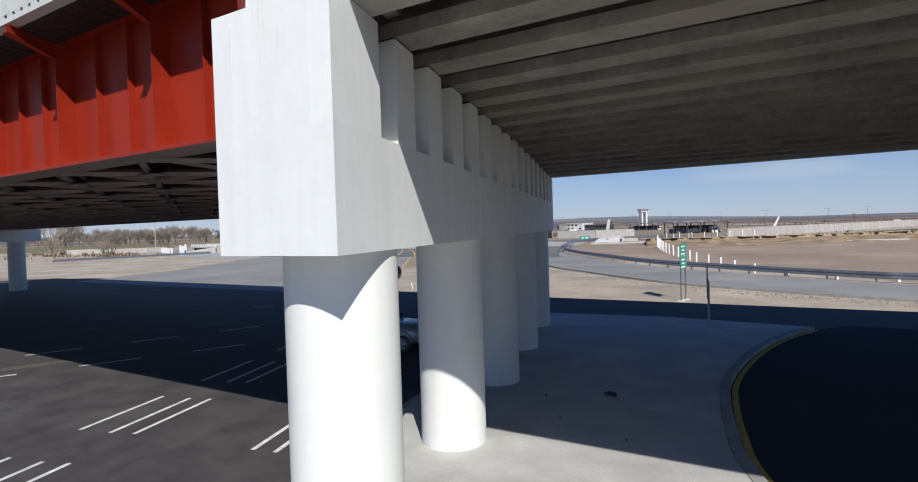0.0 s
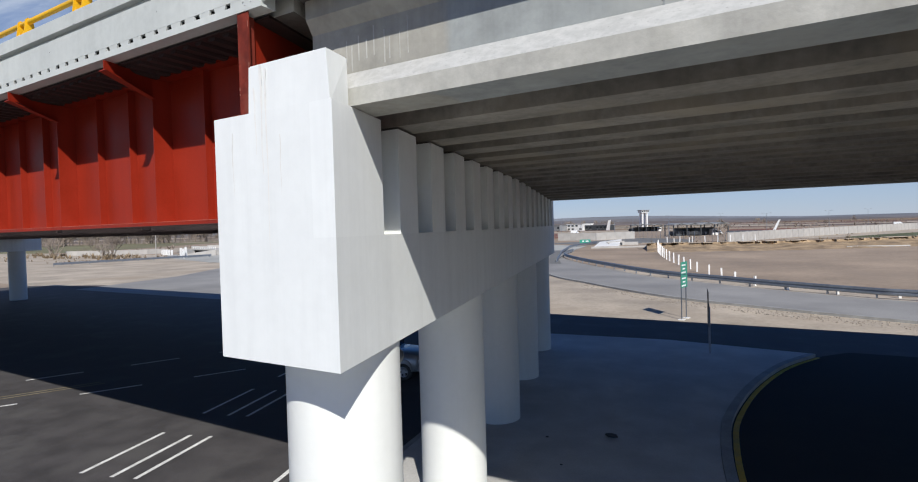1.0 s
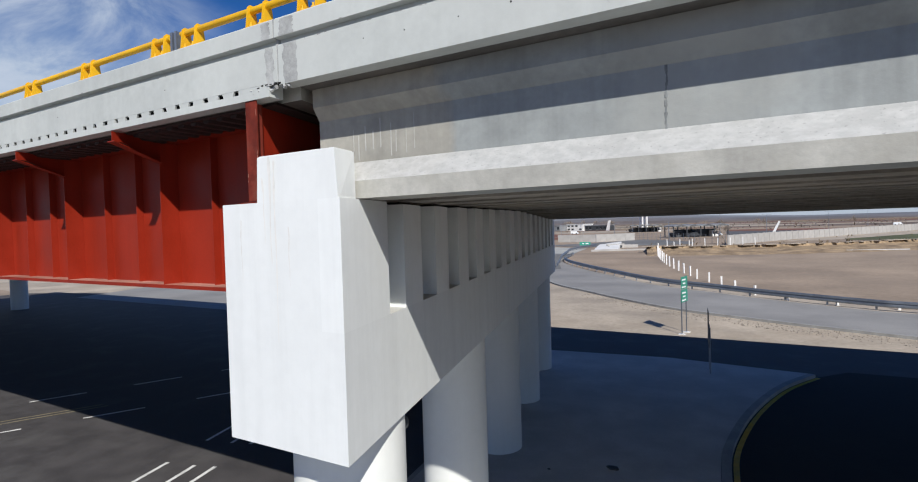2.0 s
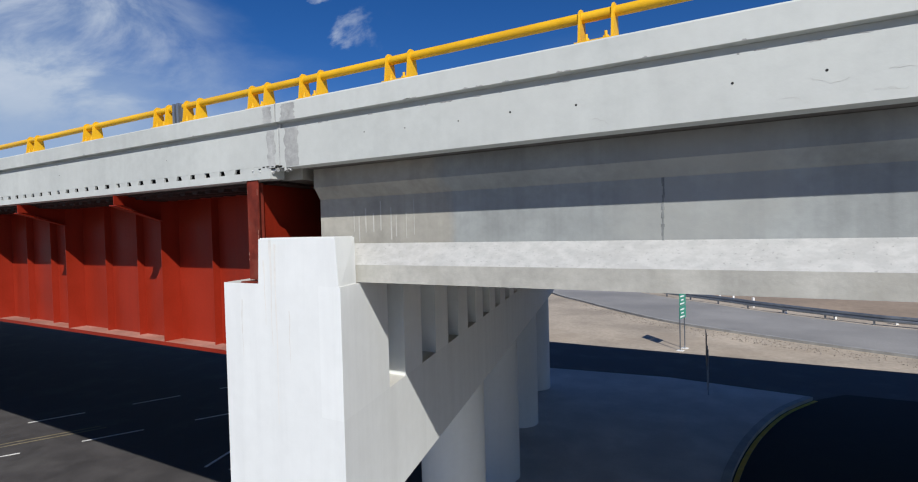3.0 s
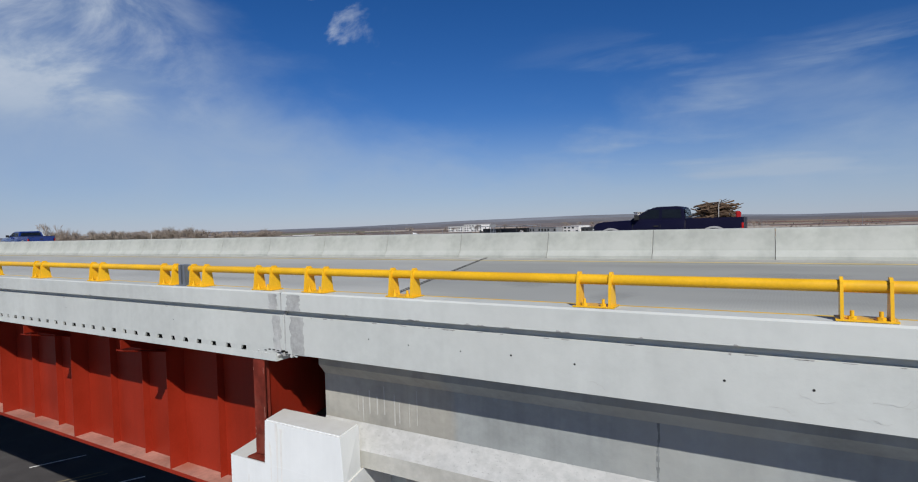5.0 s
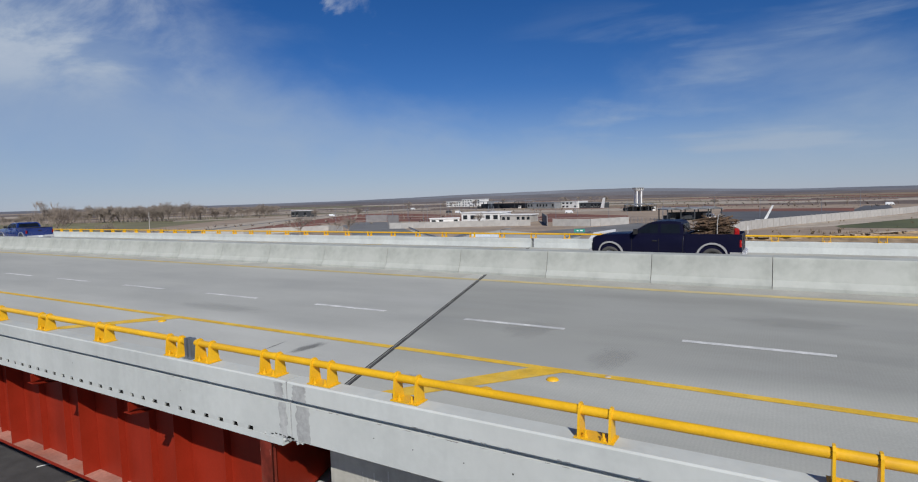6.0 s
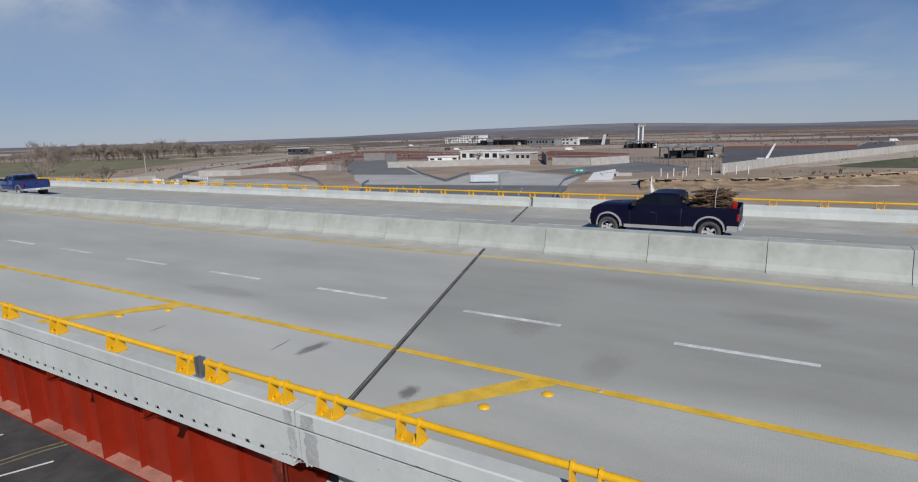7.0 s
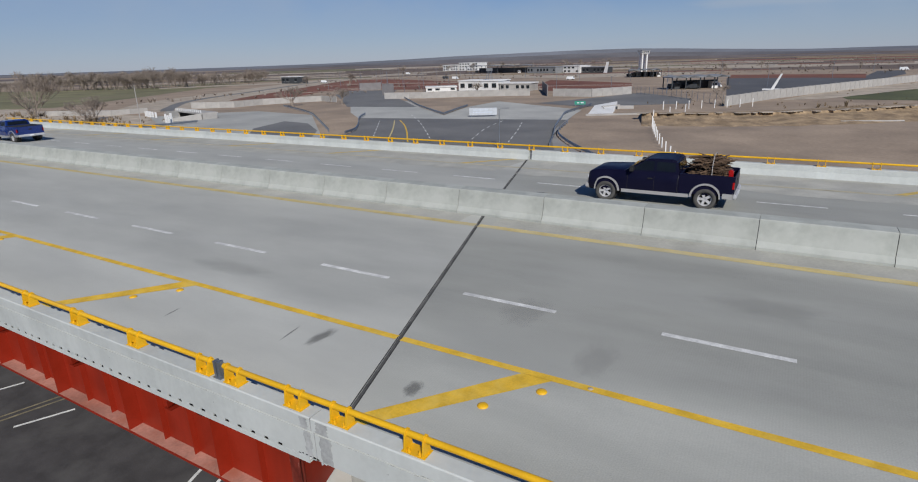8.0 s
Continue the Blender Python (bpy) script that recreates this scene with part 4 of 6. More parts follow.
# steel span
steel = thing("steel_span", "red painted steel plate girders with braced underside", "bridge span")
SY = [5.70 + 2.78 * k for k in range(9)]
for k, gy in enumerate(SY):
    s = shift(gy)
    lx = lambda y: X_WEST + 3 + SKEW * (y - 4.4)
    rx = lambda y: joint_x(y) - 1.12
    rx2 = lambda y: joint_x(y) - 0.62
    g = new("girder")
    g.parent = steel
    # inner girders near-black: the shade under the span painted into their colour
    m = M_RED if k == 0 else M_SHADEBROWN
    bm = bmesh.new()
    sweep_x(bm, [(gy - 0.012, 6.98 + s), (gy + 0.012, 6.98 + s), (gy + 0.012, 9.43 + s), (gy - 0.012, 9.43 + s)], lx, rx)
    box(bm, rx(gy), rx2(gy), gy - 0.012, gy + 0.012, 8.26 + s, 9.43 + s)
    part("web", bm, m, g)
    bm = bmesh.new()
    sweep_x(bm, [(gy - 0.35, 6.92 + s), (gy + 0.35, 6.92 + s), (gy + 0.35, 6.98 + s), (gy - 0.35, 6.98 + s)], lx, rx)
    flange = part("bottom_flange", bm, M_RED if k == 0 else M_STEELDARK, g, "grey-brown underside")
    # downward faces take the grey-brown steel
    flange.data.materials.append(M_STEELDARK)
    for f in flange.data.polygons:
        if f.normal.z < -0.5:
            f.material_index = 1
    if k == 0:
        bm = bmesh.new()
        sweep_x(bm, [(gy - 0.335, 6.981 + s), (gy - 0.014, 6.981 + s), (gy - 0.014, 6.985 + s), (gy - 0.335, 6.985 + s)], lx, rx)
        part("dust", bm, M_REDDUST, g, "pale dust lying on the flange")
    bm = bmesh.new()
    sweep_x(bm, [(gy - 0.25, 9.43 + s), (gy + 0.25, 9.43 + s), (gy + 0.25, 9.482 + s), (gy - 0.25, 9.482 + s)], lx, rx2)
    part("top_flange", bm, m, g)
    if k == 0:
        meshes = []
        for w in (0.345, 0.145):
            bm = bmesh.new()
            box(bm, -0.008, 0.008, -w, -0.012, 0.0, 2.45)
            meshes.append(mesh_of(bm, "stiffener", m))
        for i in range(62):
            part("stiffener", meshes[0 if i % 3 == 2 else 1], None, g, at=(-6.73 - 1.115 * i, gy, 6.98))
    else:
        bm = bmesh.new()
        for i in range(20):
            x = rx(gy) - 0.3 - 3.36 * i
            box(bm, x - 0.008, x + 0.008, gy - 0.17, gy + 0.17, 6.98 + s, 9.43 + s)
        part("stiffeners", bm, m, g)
# outrigger brackets under the slab's edge
bm = bmesh.new()
prof = [(-0.33, -0.40), (-0.33, 0.0), (-1.24, 0.0), (-1.24, -0.145), (-1.05, -0.15)]
lean = lambda y: SKEW * (y + 0.33)
hexa(bm, [(lean(y) - 0.008, y, z) for y, z in prof], [(lean(y) + 0.008, y, z) for y, z in prof])
rim = [(-0.10, -1.26), (0.10, -1.26), (0.06, -0.33), (-0.06, -0.33)]
hexa(bm, [(lean(y) + x, y, -0.166 - 0.25 * (y + 1.26)) for x, y in rim], [(lean(y) + x, y, -0.151 - 0.25 * (y + 1.26)) for x, y in rim])
outr = mesh_of(bm, "outrigger", M_RED)
for i in range(21):
    part("outrigger", outr, None, steel, at=(-8.96 - 3.345 * i, 5.70, 9.48))
# end frame of the span over the pier
bm = bmesh.new()
box(bm, -5.585, -5.385, 4.495, 4.515, 8.24, 9.50)
box(bm, -5.494, -5.476, 4.515, 4.66, 8.24, 9.48)
box(bm, -5.64, -5.31, 4.40, 5.0, 8.205, 8.222)
part("end_flange", bm, M_RUSTRED, steel, "red end plate with scuffed edges")
bm = bmesh.new()
for k in range(7):
    z = 8.24 + rnd.random() * 1.15
    x = rnd.choice((-5.583, -5.396, -5.396))
    w = rnd.uniform(0.003, 0.009)
    box(bm, x, x + w, 4.4935, 4.4945, z, z + rnd.uniform(0.01, 0.09))
part("scuff", bm, M_REDDUST, steel, "bare scuffed metal")
bm = bmesh.new()
box(bm, -5.66, -5.30, 4.39, 5.0, 8.19, 8.205)
part("bearing_pad", bm, M_RUBBER, steel)
bm = bmesh.new()
a, b = 4.62, 28.8
pts = [(joint_x(a) - 0.60, a), (joint_x(a) - 0.57, a), (joint_x(b) - 0.57, b), (joint_x(b) - 0.60, b)]
hexa(bm, [(x, y, 8.3) for x, y in pts], [(x, y, 9.48) for x, y in pts])
part("end_diaphragm", bm, M_RED, steel)
# bracing between the girders: cross frames and flat diagonals, the nearest panels singly
DXB, DYB = joint_x(SY[1]) - joint_x(SY[0]), SY[1] - SY[0]
kinds = [((0, 0, 7.0), (DXB, DYB, 7.0), 0.07), ((0, 0, 7.1), (DXB, DYB, 9.2), 0.06), ((0, 0, 9.2), (DXB, DYB, 7.1), 0.06), ((0, 0, 6.955), (DXB - 3.36, DYB, 6.955), 0.08), ((DXB, DYB, 6.93), (-3.36, 0, 6.93), 0.08)]
kinds = [(Vector(p).lerp(Vector(q), 0.05), Vector(q).lerp(Vector(p), 0.05), w) for p, q, w in kinds]
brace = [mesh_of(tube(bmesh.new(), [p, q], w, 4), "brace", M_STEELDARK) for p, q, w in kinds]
bm = bmesh.new()
hexa(bm, [(-0.5, -0.14, 6.845), (0.5, -0.22, 6.845), (0.5, 0.14, 6.845), (-0.5, 0.22, 6.845)], [(-0.5, -0.14, 6.86), (0.5, -0.22, 6.86), (0.5, 0.14, 6.86), (-0.5, 0.22, 6.86)])
gusset = mesh_of(bm, "gusset", M_STEELDARK)
rest = bmesh.new()
for a in SY[:-1]:
    for i in range(20):
        o = Vector((joint_x(a) - 1.5 - 3.36 * i, a, shift(a)))
        for k, (p, q, w) in enumerate(kinds):
            if i == 19 and k > 2:
                continue
            if i < 7:
                part("brace", brace[k], None, steel, at=o)
                if k == 4:
                    part("gusset", gusset, None, steel, at=o + Vector((DXB / 2 - 1.68, DYB / 2, 0)))
            else:
                tube(rest, [Vector(p) + o, Vector(q) + o], w, 4)
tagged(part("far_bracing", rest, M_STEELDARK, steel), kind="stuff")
# ribbed metal sheet under the steel span's slab
bm = bmesh.new()
sweep_x(bm, [(Y_IN + 0.02, 9.465), (16.9, 9.465 + shift(16.9)), (28.8, 9.465 + shift(28.8)), (28.8, 9.498 + shift(28.8)), (16.9, 9.498 + shift(16.9)), (Y_IN + 0.02, 9.498)], lambda y: X_WEST + SKEW * (y - 4.4), lambda y: joint_x(y) - 0.3)
part("metal_deck", bm, M_SHADEBROWN, steel, "dark brown ribbed metal decking")
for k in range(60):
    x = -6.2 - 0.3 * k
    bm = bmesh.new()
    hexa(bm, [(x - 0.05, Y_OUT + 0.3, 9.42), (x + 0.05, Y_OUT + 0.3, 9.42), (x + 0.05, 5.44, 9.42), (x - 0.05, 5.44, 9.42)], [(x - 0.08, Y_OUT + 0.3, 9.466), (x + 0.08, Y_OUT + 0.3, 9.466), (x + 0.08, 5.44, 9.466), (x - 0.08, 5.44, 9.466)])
    part("deck_rib", bm, M_SHADEBROWN, steel)
# rain streaks on the end of the pier cap
stains = bpy.data.objects["bridge_pier"]
rnd = random.Random(17)
for x, z1, ln, w in ((-5.05, 8.75, 1.3, 0.03), (-4.97, 8.7, 2.2, 0.022), (-5.16, 8.5, 0.8, 0.02), (-4.75, 7.9, 0.7, 0.014), (-5.6, 8.0, 0.8, 0.014)):
    bm = bmesh.new()
    n = 16
    pts = []
    for i in range(n + 1):
        u = i / n
        cx = x + 0.02 * noise.noise(Vector((x * 9, u * 3, 2)))
        ww = w * (0.35 + 0.65 * rnd.random()) * (1 - u * 0.8)
        pts.append((cx - ww, cx + ww, z1 - ln * u))
    for p, q in zip(pts, pts[1:]):
        bm.faces.new([bm.verts.new(v) for v in ((p[0], 4.3665, p[2]), (p[1], 4.3665, p[2]), (q[1], 4.3665, q[2]), (q[0], 4.3665, q[2]))])
    part("rain_stain", bm, M_STAIN, stains)


# ---- pickups ----
def pickup(label, paint, at, turn=0.0, cover=False, trim=None):
    """A full-size pickup, front towards +x before it is turned; the origin on the road under its middle."""
    trim = trim or M_GREYTRIM
    root = thing("pickup_truck", label, "pickup truck", at=at)
    root.rotation_euler.z = radians(turn)
    w = 0.97

    def loft(rows):
        """Cross-sections (x, halfwidth, z0, z1, top halfwidth)."""
        bm = bmesh.new()
        rings = []
        for x, h, z0, z1, ht in rows:
            ring = [(-h * 0.94, z0), (-h, z0 + 0.12), (-h, z0 + (z1 - z0) * 0.62), (-ht, z1 - 0.03), (-ht + 0.06, z1), (ht - 0.06, z1), (ht, z1 - 0.03), (h, z0 + (z1 - z0) * 0.62), (h, z0 + 0.12), (h * 0.94, z0)]
            rings.append([bm.verts.new((x, y, z)) for y, z in ring])
        for a, b in zip(rings, rings[1:]):
            for k in range(10):
                bm.faces.new((a[k], b[k], b[(k + 1) % 10], a[(k + 1) % 10])).smooth = True
        bm.faces.new(rings[0])
        bm.faces.new(rings[-1][::-1])
        return bm

    body = part("body", loft([(2.86, 0.84, 0.52, 0.96, 0.76), (2.80, 0.92, 0.45, 1.07, 0.82), (2.62, w, 0.42, 1.14, 0.86), (2.2, w, 0.42, 1.19, 0.88), (1.25, w, 0.40, 1.235, 0.90), (1.20, w, 0.40, 1.22, 0.94), (-0.75, w, 0.40, 1.22, 0.95), (-0.78, w, 0.42, 1.22, 0.95)]), paint, root)
    # bed: floor and three walls, open at the top
    bm = bmesh.new()
    box(bm, -2.85, -0.79, -w, w, 0.55, 0.78)
    for sy in (-1, 1):
        box(bm, -2.85, -0.79, sy * w - (0.09 if sy > 0 else 0), sy * w + (0.09 if sy < 0 else 0), 0.78, 1.25)
    box(bm, -0.86, -0.79, -w + 0.09, w - 0.09, 0.78, 1.25)
    bed = part("bed", bm, paint, root)
    bm = bmesh.new()
    box(bm, -2.90, -2.85, -w + 0.05, w - 0.05, 0.62, 1.24)
    tail = part("tailgate", bm, paint, root)
    bm = bmesh.new()
    box(bm, -2.915, -2.90, -0.12, 0.12, 0.98, 1.06)
    part("handle", bm, M_RUBBER, tail)
    if cover:
        bm = bmesh.new()
        box(bm, -2.84, -0.80, -w + 0.02, w - 0.02, 1.252, 1.285)
        part("bed_cover", bm, M_RUBBER, root)
    # cab
    bm = bmesh.new()
    rows = [(1.22, 0.92, 1.19), (0.42, 0.775, 1.66), (0.16, 0.77, 1.70), (-0.52, 0.77, 1.70), (-0.68, 0.785, 1.64), (-0.77, 0.92, 1.19)]
    top = [[bm.verts.new((x, s * h, z)) for s in (-1, 1)] for x, h, z in rows]
    for a, b in zip(top, top[1:]):
        bm.faces.new((a[0], b[0], b[1], a[1]))
    for s in (0, 1):
        bm.faces.new([t[s] for t in top])
    bm.faces.new((top[0][0], top[0][1], top[-1][1], top[-1][0]))
    bmesh.ops.recalc_face_normals(bm, faces=bm.faces)
    bmesh.ops.bevel(bm, geom=[e for e in bm.edges if min(v.co.z for v in e.verts) > 1.3], offset=0.045, segments=3, affect="EDGES")
    cab = part("cab", bm, paint, root)

    def pane(name, pts):
        bm = bmesh.new()
        bm.faces.new([bm.verts.new(p) for p in pts])
        bmesh.ops.solidify(bm, geom=bm.faces[:], thickness=0.012)
        part(name, bm, M_WINDOW, cab)

    for s in (-1, 1):
        def sy(z):
            return s * (0.925 - (z - 1.19) * 0.305 + 0.006)
        pane("side_window", [(0.93, sy(1.28), 1.28), (0.12, sy(1.28), 1.28), (0.12, sy(1.60), 1.60), (0.46, sy(1.60), 1.60)])
        pane("side_window", [(0.03, sy(1.28), 1.28), (-0.64, sy(1.28), 1.28), (-0.60, sy(1.58), 1.58), (0.03, sy(1.60), 1.60)])
        bm = bmesh.new()
        box(bm, 0.83, 0.95, s * 0.93 if s > 0 else -1.14, 1.14 if s > 0 else -0.93, 1.24, 1.42)
        part("mirror", bm, M_RUBBER, cab)
    pane("windscreen", [(1.13, -0.84, 1.27), (1.13, 0.84, 1.27), (0.53, 0.72, 1.62), (0.53, -0.72, 1.62)])
    pane("rear_window", [(-0.765, -0.74, 1.33), (-0.765, 0.74, 1.33), (-0.715, 0.66, 1.60), (-0.715, -0.66, 1.60)])
    # doors
    for s in (-1, 1):
        for xa in (1.05, 0.08, -0.74):
            bm = bmesh.new()
            box(bm, xa - 0.006, xa + 0.006, s * (w + 0.001) - 0.002, s * (w + 0.001) + 0.002, 0.52, 1.08)
            part("door_gap", bm, M_RUBBER, body)
        bm = bmesh.new()
        box(bm, 0.14, 0.30, s * (w + 0.015) - 0.015, s * (w + 0.015) + 0.015, 0.98, 1.02)
        part("door_handle", bm, M_RUBBER, body)
        bm = bmesh.new()
        box(bm, -1.15, 1.25, s * (w + 0.004) - 0.02, s * (w + 0.004) + 0.02, 0.41, 0.53)
        part("sill_trim", bm, trim, body)
        bm = bmesh.new()
        box(bm, -2.86, -2.32, s * (w + 0.004) - 0.02, s * (w + 0.004) + 0.02, 0.46, 0.64)
        part("sill_trim", bm, trim, bed)
        # wheel arches and wheels
        for wx in (1.86, -1.70):
            bm = bmesh.new()
            n = 18
            ro, ri = 0.53, 0.46
            o = [(wx + ro * math.cos(math.pi * i / n), 0.44 + ro * 0.98 * math.sin(math.pi * i / n)) for i in range(n + 1)]
            q = [(wx + ri * math.cos(math.pi * i / n), 0.44 + ri * math.sin(math.pi * i / n)) for i in range(n + 1)]
            for i in range(n):
                y0, y1 = s * (w - 0.02), s * (w + 0.045)
                ring = (o[i], o[i + 1], q[i + 1], q[i])
                hexa(bm, [(x, y0, z) for x, z in ring], [(x, y1, z) for x, z in ring])
            bmesh.ops.remove_doubles(bm, verts=bm.verts, dist=0.001)
            part("fender_flare", bm, trim, root)
            bm = bmesh.new()
            tube(bm, [(wx, s * (w - 0.40), 0.44), (wx, s * (w - 0.21), 0.44)], 0.47, 24)
            part("wheel_well", bm, M_RUBBER, root)
            wheel = new("wheel")
            wheel.parent, wheel.location = root, (wx, s * (w - 0.09), 0.385)
            bm = bmesh.new()
            prof = [(-0.11, 0.24), (-0.125, 0.34), (-0.10, 0.378), (0.10, 0.378), (0.125, 0.34), (0.11, 0.24)]
            rings = [[bm.verts.new((r * math.cos(2 * math.pi * i / 28), y, r * math.sin(2 * math.pi * i / 28))) for y, r in prof] for i in range(28)]
            for i in range(28):
                for k in range(6):
                    bm.faces.new((rings[i][k], rings[i][(k + 1) % 6], rings[(i + 1) % 28][(k + 1) % 6], rings[(i + 1) % 28][k])).smooth = True
            part("tyre", bm, M_TYRE, wheel)
            bm = bmesh.new()
            tube(bm, [(0, -s * 0.02, 0), (0, s * 0.05, 0)], 0.075, 14)
            for i in range(5):
                a = 2 * math.pi * i / 5
                ring = [(0.05, -0.04), (0.215, -0.05), (0.215, 0.05), (0.05, 0.04)]
                pts = [(x * math.cos(a) - z * math.sin(a), x * math.sin(a) + z * math.cos(a)) for x, z in ring]
                hexa(bm, [(x, s * 0.03, z) for x, z in pts], [(x, s * 0.075, z) for x, z in pts])
            rr = [[bm.verts.new((r * math.cos(2 * math.pi * i / 28), y, r * math.sin(2 * math.pi * i / 28))) for y, r in ((s * 0.09, 0.25), (s * 0.09, 0.215), (-s * 0.03, 0.20), (-s * 0.03, 0.19))] for i in range(28)]
            for i in range(28):
                for k in range(3):
                    bm.faces.new((rr[i][k], rr[i][k + 1], rr[(i + 1) % 28][k + 1], rr[(i + 1) % 28][k]))
            bmesh.ops.remove_doubles(bm, verts=bm.verts, dist=0.0005)
            part("rim", bm, M_RIM, wheel)
            # black disc paints the shaded gaps between the spokes
            bm = bmesh.new()
            tube(bm, [(0, -s * 0.05, 0), (0, s * 0.012, 0)], 0.2, 20)
            part("brake_drum", bm, M_RUBBER, wheel)
        # lamps
        bm = bmesh.new()
        box(bm, 2.68, 2.845, s * 0.75 - 0.13, s * 0.75 + 0.13, 0.78, 0.94)
        part("headlight", bm, M_LAMPCLR, root, "clear headlight")
        bm = bmesh.new()
        box(bm, -2.90, -2.80, s * (w - 0.055) - 0.06, s * (w - 0.055) + 0.062, 0.82, 1.06)
        part("tail_light", bm, M_LAMPRED, root, "red tail light")
    bm = bmesh.new()
    box(bm, 2.84, 2.88, -0.62, 0.62, 0.68, 0.98)
    part("grille", bm, M_RUBBER, root)
    bm = bmesh.new()
    box(bm, 2.72, 3.02, -0.95, 0.95, 0.44, 0.66)
    bmesh.ops.bevel(bm, geom=bm.edges[:], offset=0.05, segments=2, affect="EDGES")
    part("front_bumper", bm, trim, root)
    bm = bmesh.new()
    box(bm, -3.06, -2.86, -0.95, 0.95, 0.46, 0.64)
    bmesh.ops.bevel(bm, geom=bm.edges[:], offset=0.04, segments=2, affect="EDGES")
    part("rear_bumper", bm, M_RIM, root)
    bm = bmesh.new()
    box(bm, -3.066, -3.058, -0.15, 0.15, 0.50, 0.61)
    part("number_plate", bm, M_SIGNW, root)
    # short overhangs
    for o in root.children_recursive:
        if o.data and o.parent.name.split(".")[0] != "wheel":
            for v in o.data.vertices:
                if abs(v.co.x) > 2.15:
                    v.co.x = math.copysign(2.15 + (abs(v.co.x) - 2.15) * 0.62, v.co.x)
    return root


DZ = deck_z(21.6)
pickup("dark navy pickup with grey trim loaded with firewood", M_NAVY, (-3.45, 21.62, DZ), 180)
pile = thing("firewood_pile", "heap of cut branches stacked in the pickup bed", "firewood", at=(-3.45, 21.62, DZ))
rnd = random.Random(5)
for k in range(290):
    bm = bmesh.new()
    ln, r = rnd.uniform(0.45, 1.35), rnd.uniform(0.012, 0.034)
    layer = rnd.random()
    z = 0.86 + 0.88 * layer
    spread = 0.80 * (1.0 - 0.5 * max(layer - 0.45, 0) / 0.55)
    cx = rnd.uniform(1.15, 2.2) if ln < 0.9 else rnd.uniform(1.5, 1.85)
    cy = rnd.uniform(-spread, spread)
    a = rnd.gauss(0, 0.6)
    d = Vector((math.cos(a), math.sin(a) * 0.8, rnd.gauss(0, 0.13)))
    ln = min(ln, 1.05) if layer > 0.55 else ln
    if layer < 0.55:
        ln = min(ln, 1.5)
        d.y *= 0.35
        cx = min(max(cx, 0.98 + ln / 2), 2.5 - ln / 2)
        cy = max(min(cy, 0.68), -0.68)
    c = Vector((cx, cy, z))
    bend = Vector((0, rnd.uniform(-0.06, 0.06), rnd.uniform(-0.03, 0.06)))
    if layer < 0.55:
        bend *= 0.3
    tube(bm, [c - d * ln / 2, c + bend, c + d * ln / 2], r, 6, r * rnd.uniform(0.5, 0.95))
    part("branch", bm, M_LOG, pile)
bm = bmesh.new()
tube(bm, [(1.85, -0.95, 1.26), (1.83, -0.72, 1.62), (1.82, -0.3, 1.88), (1.82, 0.3, 1.89), (1.84, 0.72, 1.62), (1.85, 0.95, 1.26)], 0.012, 6)
part("tie_rope", bm, M_WALL, pile)
bm = bmesh.new()
box(bm, 2.36, 2.52, -0.80, -0.60, 1.20, 1.45)
bmesh.ops.bevel(bm, geom=bm.edges[:], offset=0.03, segments=2, affect="EDGES")
ob = tagged(part("fuel_can", bm, M_LAMPRED, None, at=(-3.45, 21.62, DZ)), "small red fuel can wedged at the tailgate", "fuel can")
ob.location = (-3.45, 21.62, DZ)
pickup("bright blue pickup with a black bed cover and silver tail", M_BLUE, (-55.2, 21.6, DZ), 180, True, M_SILVER)
pickup("silver pickup parked in the shade behind the columns", M_SILVER, (-16.6, 20.1, 0.012), 12)

# ---- signs, posts and small things near the bridge ----
root = thing("road_sign", "green direction sign on two thin posts in the sand", "road sign", at=(-6.2, 40.5, 0))
root.rotation_euler.z = radians(80)
for sx in (-0.45, 0.45):
    bm = bmesh.new()
    box(bm, sx - 0.035, sx + 0.035, -0.03, 0.03, 0, 3.0)
    part("post", bm, M_GALV, root)
    bm = bmesh.new()
    box(bm, sx - 0.2, sx + 0.2, -0.2, 0.2, -0.05, 0.05)
    part("footing", bm, M_POST, root)
for z0, z1 in ((2.2, 3.05), (3.1, 3.95)):
    bm = bmesh.new()
    box(bm, -0.6, 0.6, -0.055, -0.031, z0, z1)
    panel = part("panel", bm, M_SIGN, root)
    for k in range(3):
        bm = bmesh.new()
        wd = (0.45, 0.3, 0.5)[k]
        box(bm, -wd, wd * 0.6, -0.062, -0.055, z1 - 0.27 - 0.25 * k, z1 - 0.17 - 0.25 * k)
        part("lettering", bm, M_SIGNW, panel)
root = thing("road_sign", "grey back of a sign seen edge-on at the island", "road sign", at=(-3.35, 30.2, 0.15))
root.rotation_euler.z = radians(9)
bm = bmesh.new()
box(bm, -0.035, 0.035, -0.5, -0.43, 0, 2.3)
part("post", bm, M_GALV, root)
bm = bmesh.new()
box(bm, -0.035, 0.035, 0.43, 0.5, 0, 2.3)
part("post", bm, M_GALV, root)
bm = bmesh.new()
box(bm, -0.06, -0.037, -0.75, 0.75, 1.35, 3.1)
part("panel", bm, M_DARKM, root)
